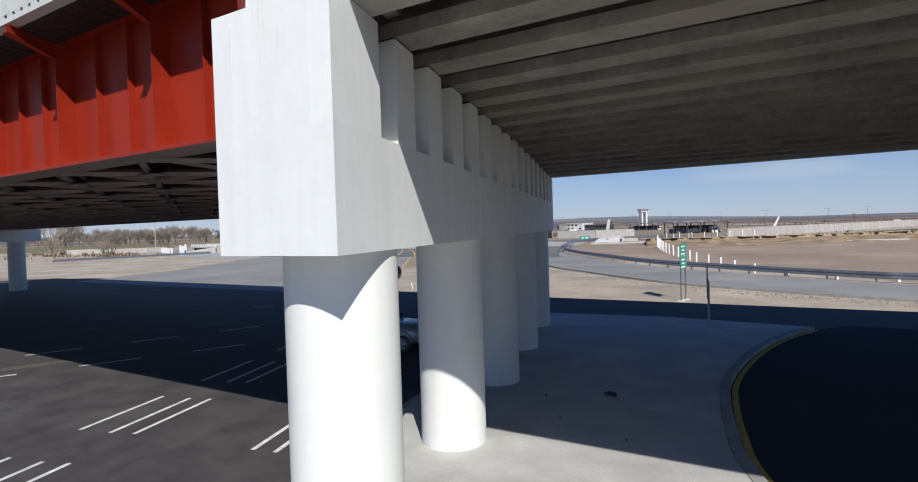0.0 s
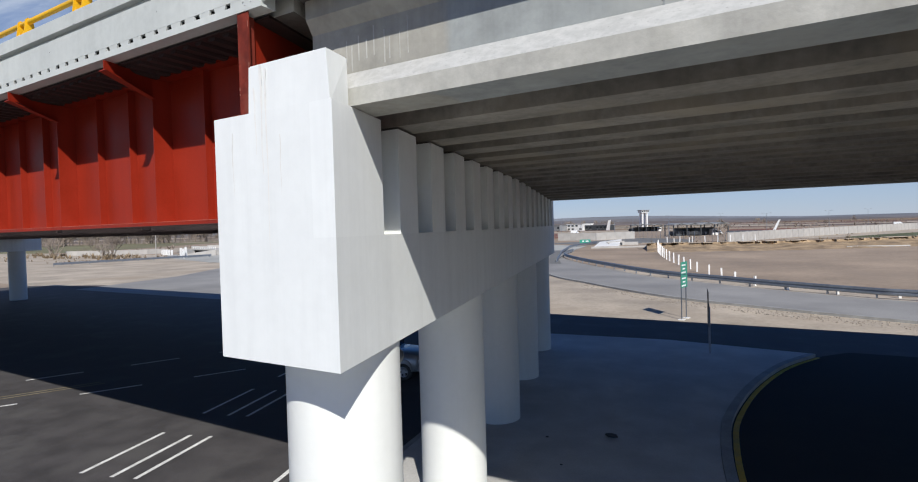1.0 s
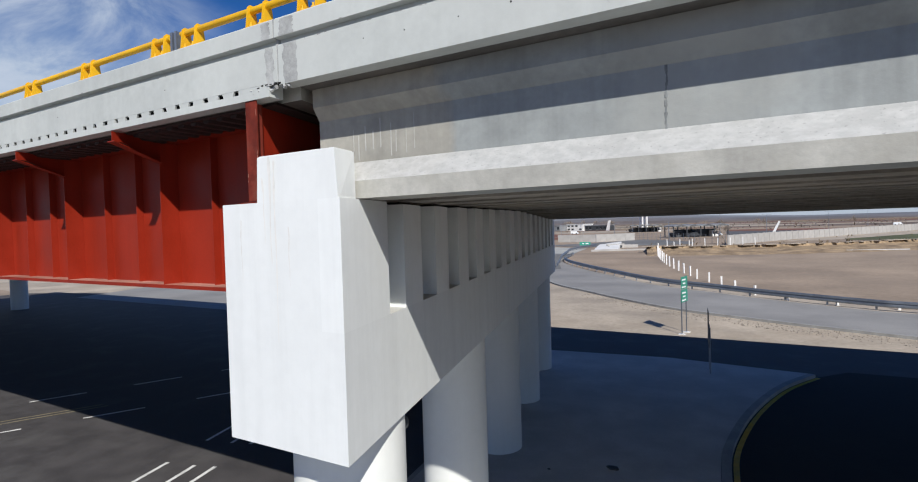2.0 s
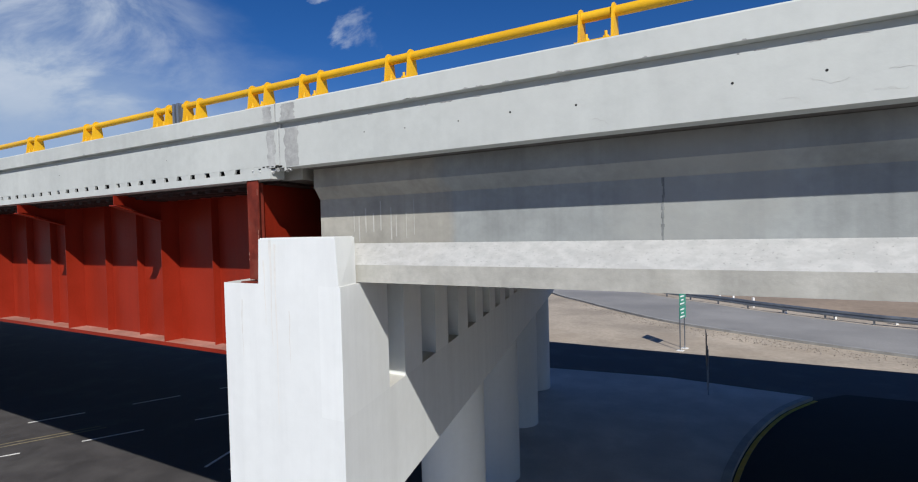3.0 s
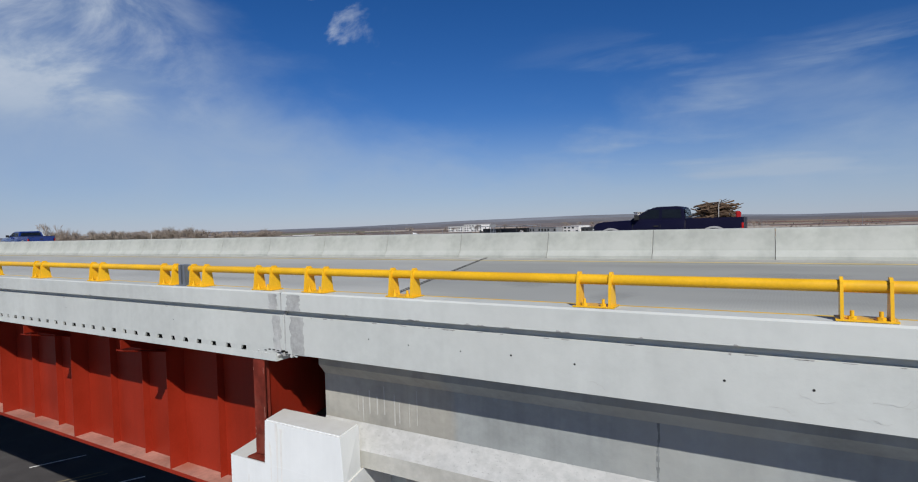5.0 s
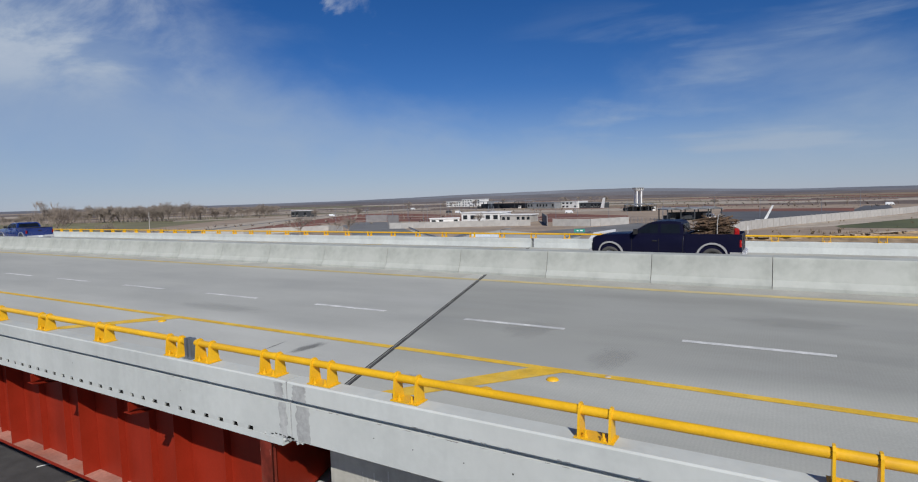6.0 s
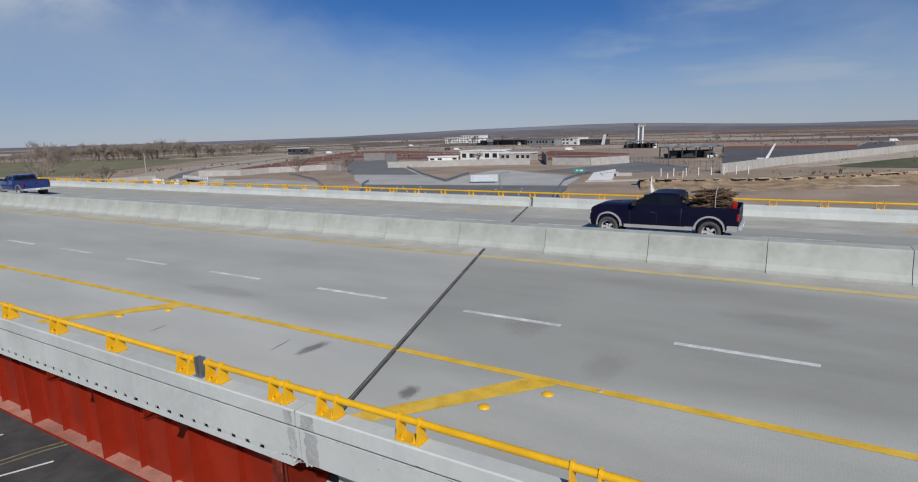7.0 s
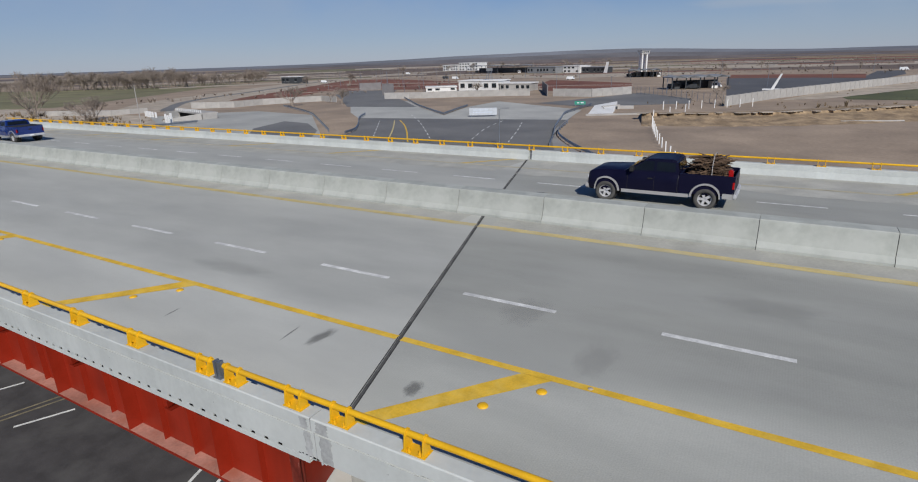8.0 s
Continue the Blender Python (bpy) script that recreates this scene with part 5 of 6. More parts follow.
# small lamp on the first column
root = thing("wall_lamp", "small dark lamp fixed high on a white column", "lamp", at=(-4.90, 6.70, 4.80))
bm = bmesh.new()
bmesh.ops.create_uvsphere(bm, u_segments=14, v_segments=10, radius=0.085, matrix=Matrix.Diagonal((0.8, 0.9, 1.25, 1)))
part("head", bm, M_DARKM, root)
bm = bmesh.new()
tube(bm, [(0, 0, 0.09), (0, 0, 0.38)], 0.012, 8)
part("conduit", bm, M_GALV, root)
bm = bmesh.new()
box(bm, -0.10, 0.0, -0.05, 0.02, -0.03, 0.03)
part("bracket", bm, M_DARKM, root)
# scraps on the island
rnd = random.Random(12)
for x, y, s in ((-4.55, 16.8, 0.2), (-6.3, 15.9, 0.06), (-3.2, 13.4, 0.05), (-5.2, 14.2, 0.04)):
    bm = bmesh.new()
    bmesh.ops.create_icosphere(bm, subdivisions=2, radius=s, matrix=Matrix.Diagonal((1, 0.6, 0.35, 1)))
    for v in bm.verts:
        v.co *= rnd.uniform(0.75, 1.2)
    ob = part("rubble", bm, M_DARKM, None, at=(x, y, 0.15 + s * 0.25))
    tagged(ob, "dark scrap of rubble on the concrete island", "rubble", "scraps on the island")


# ---- the land behind ----
def patch(name, pts, z, material, label, category="ground"):
    return sheet(name, pts, z, material, label, category)


patch("far_plain", [(-1500, 430), (-900, 250), (-560, 330), (-250, 560), (0, 520), (120, 480), (700, 900), (600, 2400), (-1800, 2000)], 0.02, mat("brown_plain", (0.165, 0.125, 0.10), 0.95, 0.4, 0.012, 0.2, 0.3, stretch=(0.6, 1.6, 1)), "brown winter plain in the distance")
patch("field", [(-300, 115), (-281, 127), (-291, 147), (-323, 196), (-381, 278), (-404, 347), (-470, 345), (-450, 290), (-530, 250), (-640, 200), (-600, 115)], 0.03, M_GRASS, "dull green winter pasture")
patch("field", [(13, 234), (24, 260), (42, 286), (140, 340), (150, 240), (32, 210), (15, 212)], 0.03, M_GREEN, "green field behind the wall")
patch("field", [(-227, 173), (-280, 255), (-345, 400), (-316, 415), (-279, 399), (-194, 348), (-138, 318), (-111, 271), (-152, 272), (-183, 262), (-208, 262), (-229, 240), (-212, 205)], 0.03, M_SOIL, "ploughed red-brown field behind a wall")
patch("field", [(-99, 252), (-62, 256), (-62, 260), (-78, 324), (-144, 372), (-125, 300)], 0.032, M_SOIL, "red-brown field above the road")
patch("field", [(-37, 427), (36, 419), (31, 360), (8, 372), (-35, 373)], 0.05, M_SOIL, "red-brown strip beyond the yard")
patch("field", [(-143, 646), (-28, 587), (89, 629), (300, 760), (320, 880), (105, 745), (-35, 730), (-179, 805)], 0.03, M_SANDLT, "pale bare land beyond the port")
patch("field", [(-300, 470), (-240, 430), (-140, 400), (-60, 440), (-60, 500), (-180, 500), (-320, 540)], 0.026, M_SANDLT, "pale bare yard among the fields")
patch("track", [(-3, 207), (10.5, 249), (50, 323), (91, 420), (118, 420), (66, 310), (36, 262), (10, 215)], 0.034, M_SANDLT, "pale sandy track beside the wall")
verge = spline([(-200, 128), (-216, 140), (-251, 176), (-294, 256), (-366, 394), (-414, 544), (-424, 693)], 8)
for w, z, m, lb, nm in ((20, 0.034, M_SANDLT, "pale verge along the curved road", "verge"), (2.4, 0.045, M_FARROAD, "dark road curving past the pasture", "road")):
    bm = bmesh.new()
    ribbon(bm, offset(verge, -w), offset(verge, w), z)
    tagged(part(nm, bm, m), lb, "road", kind="structure")
for k, pts in enumerate(([(-245, 262), (-205, 300), (-150, 318)], [(-290, 330), (-220, 335), (-160, 345)], [(-235, 230), (-225, 265), (-222, 300)], [(-300, 300), (-260, 330), (-200, 342), (-150, 330)], [(-120, 290), (-100, 300), (-72, 302)])):
    ln = spline(pts, 6)
    bm = bmesh.new()
    ribbon(bm, offset(ln, -2.2), offset(ln, 2.2), 0.052 + 0.003 * k)
    tagged(part("track", bm, M_SANDLT), "pale track across the red-brown field", "road", kind="structure")
patch("road", [(-19, 211), (-35, 373), (8, 372), (34, 392), (46, 470), (60, 470), (54, 412), (12, 262)], 0.034, M_YARD, "dark asphalt yard behind the wall", "road")
patch("road", [(-87, 90), (-85.5, 98), (-94, 110.4), (-107, 126), (-48, 136), (-43.5, 115.5), (-39, 102.6), (-33.7, 90)], 0.042, M_FARROAD, "dark asphalt roads meeting behind the bridge", "road")
patch("road", [(-107, 126), (-121, 139), (-158, 182), (-95, 191), (-53, 163), (-48, 136)], 0.036, M_APRON, "light grey concrete apron", "road")
patch("road", [(-139, 158), (-170, 190), (-198, 217), (-218, 250), (-190, 258), (-166, 220), (-141, 194), (-111, 162)], 0.046, M_FARROAD, "dark asphalt road to the gate", "road")
patch("road", [(-76, 184), (-66, 207), (-54, 241), (-30, 211), (-27, 190), (-56, 173)], 0.048, M_FARROAD, "dark asphalt side road", "road")
patch("island", [(-143, 199), (-134, 200), (-116, 210), (-100, 214), (-95, 216), (-93.5, 182), (-93, 166), (-90, 153), (-86, 139), (-108, 160), (-127, 181)], 0.056, M_SAND, "sandy wedge between the road and the wall")
patch("road", [(-182, 110), (-181, 121), (-160, 136), (-129, 130), (-87, 90), (-118, 82), (-150, 93)], 0.04, M_APRON, "light grey concrete side ramp", "road")
patch("road", [(-108, 88), (-117, 97), (-123, 113), (-112, 111), (-97, 99), (-89, 89)], 0.05, M_FARROAD, "dark asphalt lane across the side ramp", "road")
patch("road", [(-400, 120), (-176, 112), (-135, 118), (-106, 89), (-80, 66), (-70, 47), (-90, 36), (-420, 60)], 0.004, M_SANDLT, "pale sandy verge beside the road")
for pts, label in (([(-84.7, 95), (-87, 101), (-93.8, 110.4), (-104, 123), (-110, 133)], "dark guardrail at the road fork"), ([(-152, 64), (-150, 80), (-146, 102)], "pale guardrail along the far road"), ([(-92, 97.7), (-110, 113.6), (-133, 133), (-166, 153)], "guardrail along the side ramp"), ([(-143, 199), (-127, 181), (-110.7, 162.7), (-85.8, 138.4)], "guardrail along the road to the gate"), ([(-86, 139), (-90, 153), (-93.3, 166)], "guardrail beside the sandy wedge"), ([(-36, 94), (-40, 106), (-44.5, 119), (-50, 138), (-53.5, 152), (-54.5, 177)], "galvanised guardrail round the road bend")):
    guardrail(spline(pts, 5), label, 1)
fl = thing("road_marking", "painted lines on the roads behind the bridge", "road marking", kind="structure")
for pts, m in (([(-64, 90), (-65.3, 91.2), (-74.4, 103.8), (-83.5, 115.5), (-90.6, 123.5)], M_YPAINT), ([(-71, 92), (-73.3, 96), (-82.4, 109.5), (-92, 123)], M_YDUST)):
    p = spline(pts, 6)
    bm = bmesh.new()
    ribbon(bm, p, offset(p, 0.3), 0.05)
    part("line", bm, m, fl)
for pts in ([(-60.6, 92.8), (-69.9, 105.2), (-83.4, 122.4), (-98.3, 139.7)], [(-74, 91), (-76.7, 94.9), (-86.4, 108.5), (-96, 122)], [(-45.2, 96), (-51, 113), (-57, 129)], [(-53.9, 97.5), (-60, 115.8), (-62.7, 130.4)]):
    p = spline(pts, 6)
    for i in range(0, len(p) - 1, 2):
        stripe(p[i].x, p[i].y, p[i + 1].x, p[i + 1].y, 0.22, M_WPAINT, 0.052, fl)


def wall_run(pts, h, material, label, step=5.0, cap=True, name="boundary_wall", t=0.2):
    root = thing(name, label, "wall")
    run = [Vector(p) for p in pts]
    for a, b in zip(run, run[1:]):
        n = max(1, round((b - a).length / step))
        d = (b - a) / n
        ang = math.atan2(d.y, d.x)
        bm = bmesh.new()
        box(bm, 0.02, d.length - 0.22, -t / 2, t / 2, -0.05, h)
        panel = mesh_of(bm, "panel", material)
        bm = bmesh.new()
        box(bm, -0.2, 0.02, -t * 0.9, t * 0.9, -0.05, h + 0.15)
        post = mesh_of(bm, "pillar", material)
        for i in range(n):
            for nm, me in (("panel", panel), ("pillar", post)):
                o = part(nm, me, None, root, at=(*(a + d * i), 0))
                o.rotation_euler.z = ang
    return root


wall_run([(-232, 102), (-218, 107.4), (-205, 110.5), (-202, 122)], 1.8, M_WALL, "pale block wall beside the pasture", 6)
wall_run([(-201, 139), (-186, 147), (-185, 160), (-172, 180), (-160, 176)], 2.3, M_WALL, "pale panel wall along the curved road", 5)
wall_run([(-150, 195), (-134.7, 200.5), (-118.6, 212), (-94.2, 221)], 2.6, M_WALL, "pale block wall in front of the white building", 5)
wall_run([(-83, 218), (-66.7, 216.5), (-55.8, 233.5)], 3.0, M_WALL, "pale block wall before the red-brown field", 5)
wall_run([(-16.4, 182), (-5.2, 213), (15, 256), (47.4, 323.7), (88, 420), (170, 520)], 2.9, M_WALL, "long pale panel wall along the port", 4)
fence = thing("mesh_fence", "grey wire mesh fence on thin posts", "fence")
for a, b in (((-55.5, 234), (-38, 219)), ((-38, 219), (-17.5, 186))):
    a, b = Vector(a), Vector(b)
    n = 9
    for i in range(n + 1):
        p = a.lerp(b, i / n)
        bm = bmesh.new()
        tube(bm, [(p.x, p.y, -0.1), (p.x, p.y, 3.0)], 0.07, 6)
        part("post", bm, M_GALV, fence)
    for j in range(9):
        bm = bmesh.new()
        z = 0.25 + 0.34 * j
        tube(bm, [(a.x, a.y, z), (b.x, b.y, z)], 0.02, 4)
        part("wire", bm, M_WALLSHADE, fence)
wall_run([(-204, 262), (-213, 254)], 4.0, M_WALLSHADE, "dark gate pillar wall at the road", 5)
wall_run([(-170, 219.5), (-163.5, 220)], 5.2, M_WALLSHADE, "tall dark gate pillar beside the road", 3.2)
wall_run([(-86, 219), (-104, 258)], 4.2, M_WALLSHADE, "dark sloped retaining wall", 6)

# white concrete fence posts
line1 = spline([(-25.5, 128), (-22.4, 115.3), (-18.5, 101.2), (-15.9, 93.4), (-13.6, 86.8), (-11.3, 80.5), (-10, 77), (-8, 73.5), (-6.5, 69.9), (-4.7, 66), (-2.4, 62.2), (-0.16, 60), (2.24, 58.5), (5.6, 57.4), (10, 56)], 10)
bm = bmesh.new()
box(bm, -0.09, 0.09, -0.09, 0.09, -0.1, 2.0)
pm = mesh_of(bm, "fence_post", M_POST)
run, nxt = 0.0, 0.0
spots = []
for a, b in zip(line1, line1[1:]):
    d = (b - a).length
    while nxt <= run + d:
        spots.append(a.lerp(b, (nxt - run) / d))
        nxt += 4.3
    run += d
spots += [Vector((-25.5 + 2.2 * k - 5, 133 + 9 * k)) for k in range(1, 4)] + [Vector((-31 + 3.1 * k, 168 + 2 * k)) for k in range(8)]
rnd = random.Random(31)
for p in spots:
    o = part("fence_post", pm, None, None, at=(p.x, p.y, 0))
    o.rotation_euler = (rnd.uniform(-0.03, 0.03), rnd.uniform(-0.03, 0.03), rnd.random())
    o.scale.z = 0.3 if p.y < 63 else 0.5 + 0.65 * min((p.y - 63) / 64, 1)
    tagged(o, "white painted concrete fence post in the sand", "fence post", "white posts along the field")

# soil bank with a ragged crest
bm = bmesh.new()
crest = spline([(-31, 142), (-18, 145), (-5, 150), (7, 157), (19, 167), (28, 176), (70, 200), (120, 225)], 30)
rows = []
for i, p in enumerate(crest):
    t = (crest[min(i + 1, len(crest) - 1)] - crest[max(i - 1, 0)]).normalized()
    nrm = Vector((t.y, -t.x))
    row = []
    for j, (u, h) in enumerate(((-20, -0.3), (-17, 0.1), (-8, 0.9), (-3, 1.3), (-0.4, 1.45), (0.0, 1.42), (0.35, 1.0), (0.9, 0.85), (3.0, 0.72), (6.0, 0.5), (9.5, 0.28), (13.5, 0.08), (16.5, -0.25))):
        gully = noise.fractal(Vector((i * 0.16 + u * 0.10, u * 0.05, 3)), 0.7, 2.1, 4)
        q = p + nrm * (u + (0.9 * noise.fractal(Vector((i * 0.35, 5, 1)), 0.7, 2.0, 4) if -1 < u < 2 else 0.6 * gully))
        hh = h + (0.5 * gully * min(1.0, u / 3.0) * (1 - u / 17) if u > 0.5 else 0.12 * noise.noise(Vector((q.x * 0.3, q.y * 0.3, 2))))
        row.append(bm.verts.new((q.x, q.y, hh)))
    rows.append(row)
for a, b in zip(rows, rows[1:]):
    for j in range(12):
        bm.faces.new((a[j], b[j], b[j + 1], a[j + 1]))
tagged(part("soil_bank", bm, mat("bank_soil", (0.36, 0.262, 0.16), 0.95, 0.4, 0.3, 2.0, 0.8, dirt=(0.25, 0.178, 0.105))), "ragged bank of brown soil along the field", "soil bank", kind="structure")
# broken slabs hanging over the crest
rnd = random.Random(53)
bm = bmesh.new()
i = 0
while i < 175:
    p = crest[i]
    t = (crest[i + 1] - crest[i]).normalized()
    nrm = Vector((t.y, -t.x))
    ln = rnd.uniform(0.8, 3.5)
    o = p + nrm * rnd.uniform(-0.2, 0.9)
    c = [o - t * ln / 2 - nrm * 1.2, o + t * ln / 2 - nrm * 1.2, o + t * ln * rnd.uniform(0.3, 0.5) + nrm * rnd.uniform(0.2, 0.9), o - t * ln * rnd.uniform(0.3, 0.5) + nrm * rnd.uniform(0.2, 0.9)]
    z = 1.40 + rnd.uniform(-0.06, 0.1)
    hexa(bm, [(*q, z) for q in c], [(*q, z + 0.10) for q in c])
    i += rnd.choice((2, 3, 3, 5, 8))
tagged(part("broken_slab", bm, M_SANDLT), "broken pale slab edges along the soil bank", "rubble", kind="stuff")
bm = bmesh.new()
tube(bm, [(10.0, 146, 0.16), (21.4, 150.4, 0.16)], 0.18, 12)
tagged(part("pipe", bm, M_WALL), "long pale pipe lying on the sand", "pipe")
# culvert headwalls
def culvert(x, y, turn, size, label):
    root = thing("culvert", label, "culvert", at=(x, y, 0))
    root.rotation_euler.z = radians(turn)
    root.scale = (size, size, size)
    for pts, nm in ((((-7, -2), (6, -1), (6, 0), (-7, -1)), "headwall"), (((6, -1), (11, -6), (11.5, -5), (6.5, 0)), "wing_wall"), (((-7, -2), (-10, -6), (-9.4, -6.4), (-6.5, -2)), "wing_wall")):
        bm = bmesh.new()
        hexa(bm, [(px, py, -0.1) for px, py in pts], [(px, py, 2.3 if nm == "headwall" else 1.7) for px, py in pts])
        part(nm, bm, M_WALL, root)
    # dark block paints the shade in the culvert mouth
    bm = bmesh.new()
    box(bm, -4, 3, -2.4, -1.9, 0.1, 1.5)
    part("opening", bm, M_DARKM, root)
    return root


culvert(-45.5, 166, 58, 0.55, "pale concrete culvert headwall beside the ramp")
# sloped concrete wedge and low kerb wall below the road bend
root = thing("culvert_apron", "sloped pale concrete apron with a low kerb wall", "culvert")
bm = bmesh.new()
hexa(bm, [(-46.5, 147, -0.1), (-40.7, 150.8, -0.1), (-46, 176, -0.1), (-50.4, 166.5, -0.1)], [(-46.4, 147.2, 0.06), (-40.9, 151, 0.12), (-46, 175.5, 1.6), (-50.2, 166.3, 1.1)])
part("slope", bm, M_BUILD, root)
bm = bmesh.new()
hexa(bm, [(-46.4, 146.2, -0.1), (-31.4, 154.4, -0.1), (-31.6, 154.8, -0.1), (-46.6, 146.7, -0.1)], [(-46.4, 146.2, 0.5), (-31.4, 154.4, 0.45), (-31.6, 154.8, 0.45), (-46.6, 146.7, 0.5)])
part("kerb", bm, M_WALL, root)
# small road bridge over the ditch
root = thing("culvert_bridge", "small concrete culvert bridge with a pale railing", "culvert", at=(-173.7, 114.5, 0))
root.rotation_euler.z = math.atan2(-4.6, 18.6)
# the ditch passage is a black box, its shade painted on
for nm, m, dims in (("slab", M_WALL, (-0.6, 19.6, -0.3, 5.0, 1.55, 1.95)), ("opening", M_CAVITY, (1.2, 18.0, 0.25, 0.6, 0.0, 1.55)), ("abutment", M_WALL, (-1.6, 1.2, -0.2, 4.6, -0.1, 1.55)), ("abutment", M_WALL, (18.0, 19.8, -0.2, 4.6, -0.1, 1.55)), ("rail", M_POST, (-0.6, 19.6, -0.15, -0.05, 2.65, 2.78)), ("rail", M_POST, (-0.6, 19.6, -0.15, -0.05, 2.28, 2.36))):
    bm = bmesh.new()
    box(bm, *dims)
    part(nm, bm, m, root)
for k in range(14):
    bm = bmesh.new()
    box(bm, -0.5 + 1.53 * k, -0.36 + 1.53 * k, -0.2, -0.02, 1.95, 2.7)
    part("post", bm, M_POST, root)
bm = bmesh.new()
hexa(bm, [(19.8, -0.2, -0.1), (19.8, 0.2, -0.1), (14.5, -9.6, -0.1), (14.2, -9.4, -0.1)], [(19.8, -0.2, 1.9), (19.8, 0.2, 1.9), (14.5, -9.6, 0.5), (14.2, -9.4, 0.5)])
part("wing_wall", bm, M_WALL, root)
bm = bmesh.new()
hexa(bm, [(-1.6, -0.2, -0.1), (-1.6, 0.2, -0.1), (-12.4, 0.6, -0.1), (-12.4, 0.2, -0.1)], [(-1.6, -0.2, 1.9), (-1.6, 0.2, 1.9), (-12.4, 0.6, 1.1), (-12.4, 0.2, 1.1)])
part("wing_wall", bm, M_WALL, root)
bm = bmesh.new()
box(bm, -0.22, 0.22, -0.22, 0.22, -0.1, 2.0)
boll = mesh_of(bm, "bollard", M_POST)
for x, y, h in ((-152, 96.4, 1.5), (-149.5, 95.6, 1.4), (-150.8, 97.2, 1.6), (-185.7, 111.6, 0.9), (-183.9, 111, 0.9), (-182.2, 110.5, 0.95), (-180.6, 110.3, 0.9), (-178, 109.7, 0.9), (-188, 112.4, 0.8)):
    o = part("bollard", boll, None, None, at=(x, y, 0))
    o.scale.z = h
    tagged(o, "stout white concrete bollard by the culvert", "bollard", "bollards by the culvert")


# ---- buildings ----
def building(name, label, x0, y0, x1, y1, depth, h, material, floors=1, bays=6, roof=None, category="building"):
    a, b = Vector((x0, y0)), Vector((x1, y1))
    d = b - a
    root = thing(name, label, category, at=(*a, 0))
    root.rotation_euler.z = math.atan2(d.y, d.x)
    L = d.length
    bm = bmesh.new()
    box(bm, 0, L, 0, depth, -0.1, h)
    wall = part("wall", bm, material, root)
    bm = bmesh.new()
    box(bm, -0.4, L + 0.4, -0.4, depth + 0.4, h, h + 0.45)
    part("roof", bm, roof or M_BUILD, root)
    bw = L / bays
    for f in range(floors):
        z0 = h * (f + 0.32) / floors
        z1 = h * (f + 0.78) / floors
        for k in range(bays):
            if (k * 7 + f * 3) % 5 == 4:
                continue
            bm = bmesh.new()
            box(bm, (k + 0.22) * bw, (k + 0.78) * bw, -0.06, 0.02, z0, z1)
            win = part("window", bm, M_WINDOW, root)
            bm = bmesh.new()
            box(bm, (k + 0.18) * bw, (k + 0.82) * bw, -0.14, 0.0, z0 - 0.14, z0 - 0.02)
            part("sill", bm, M_BUILD, win)
    return root


office = building("office", "low white building with flat roof and dark windows", -146.4, 251.5, -124.4, 251.7, 14, 4.6, M_BUILD, 1, 5)
for k in range(4):
    bm = bmesh.new()
    tube(bm, [(13 + 2.4 * (k % 2), 5 + 2.4 * (k // 2), 5.0), (13.5 + 1.4 * (k % 2), 5.5 + 1.4 * (k // 2), 9.2)], 0.12, 6)
    part("mast_leg", bm, M_GALV, office)
bm = bmesh.new()
box(bm, 13, 15.4, 5, 7.4, 9.2, 10.6)
part("water_tank", bm, M_ROOFM, office)
building("annex", "low pale shed beside the office", -160, 242, -147.2, 250.6, 8, 2.0, M_BUILD, 1, 4)
building("annex", "low pale arcade joined to the office", -123.6, 251.9, -107.5, 251.9, 9, 3.4, M_WALL, 1, 6)
building("terminal", "white multi-storey building in the distance", -431, 697, -405, 694, 22, 7.5, M_BUILD, 2, 6)
building("terminal", "white multi-storey building in the distance", -403, 694, -372, 690, 22, 10, M_BUILD, 3, 7)
building("inspection_hall", "long grey inspection hall", -228, 525, -194, 512, 18, 5.6, M_ROOFM, 1, 9, M_ROOFM)
building("inspection_hall", "white block beside the inspection hall", -190, 521, -172, 514, 16, 6.2, M_BUILD, 2, 4)
building("inspection_hall", "dark shed with a flat roof beside the hall", -170, 516, -147, 507, 12, 4.8, M_DARKM, 1, 6, M_ROOFM)
bm = bmesh.new()
hexa(bm, [(-147, 505, -0.1), (-143.6, 504, -0.1), (-143.6, 505, -0.1), (-147, 506, -0.1)], [(-144.4, 504, 9), (-142.2, 503.6, 9.6), (-142.2, 504.6, 9.6), (-144.4, 505, 9)])
tagged(part("pylon", bm, M_BUILD), "white tapered fin beside the dark shed", "monument")


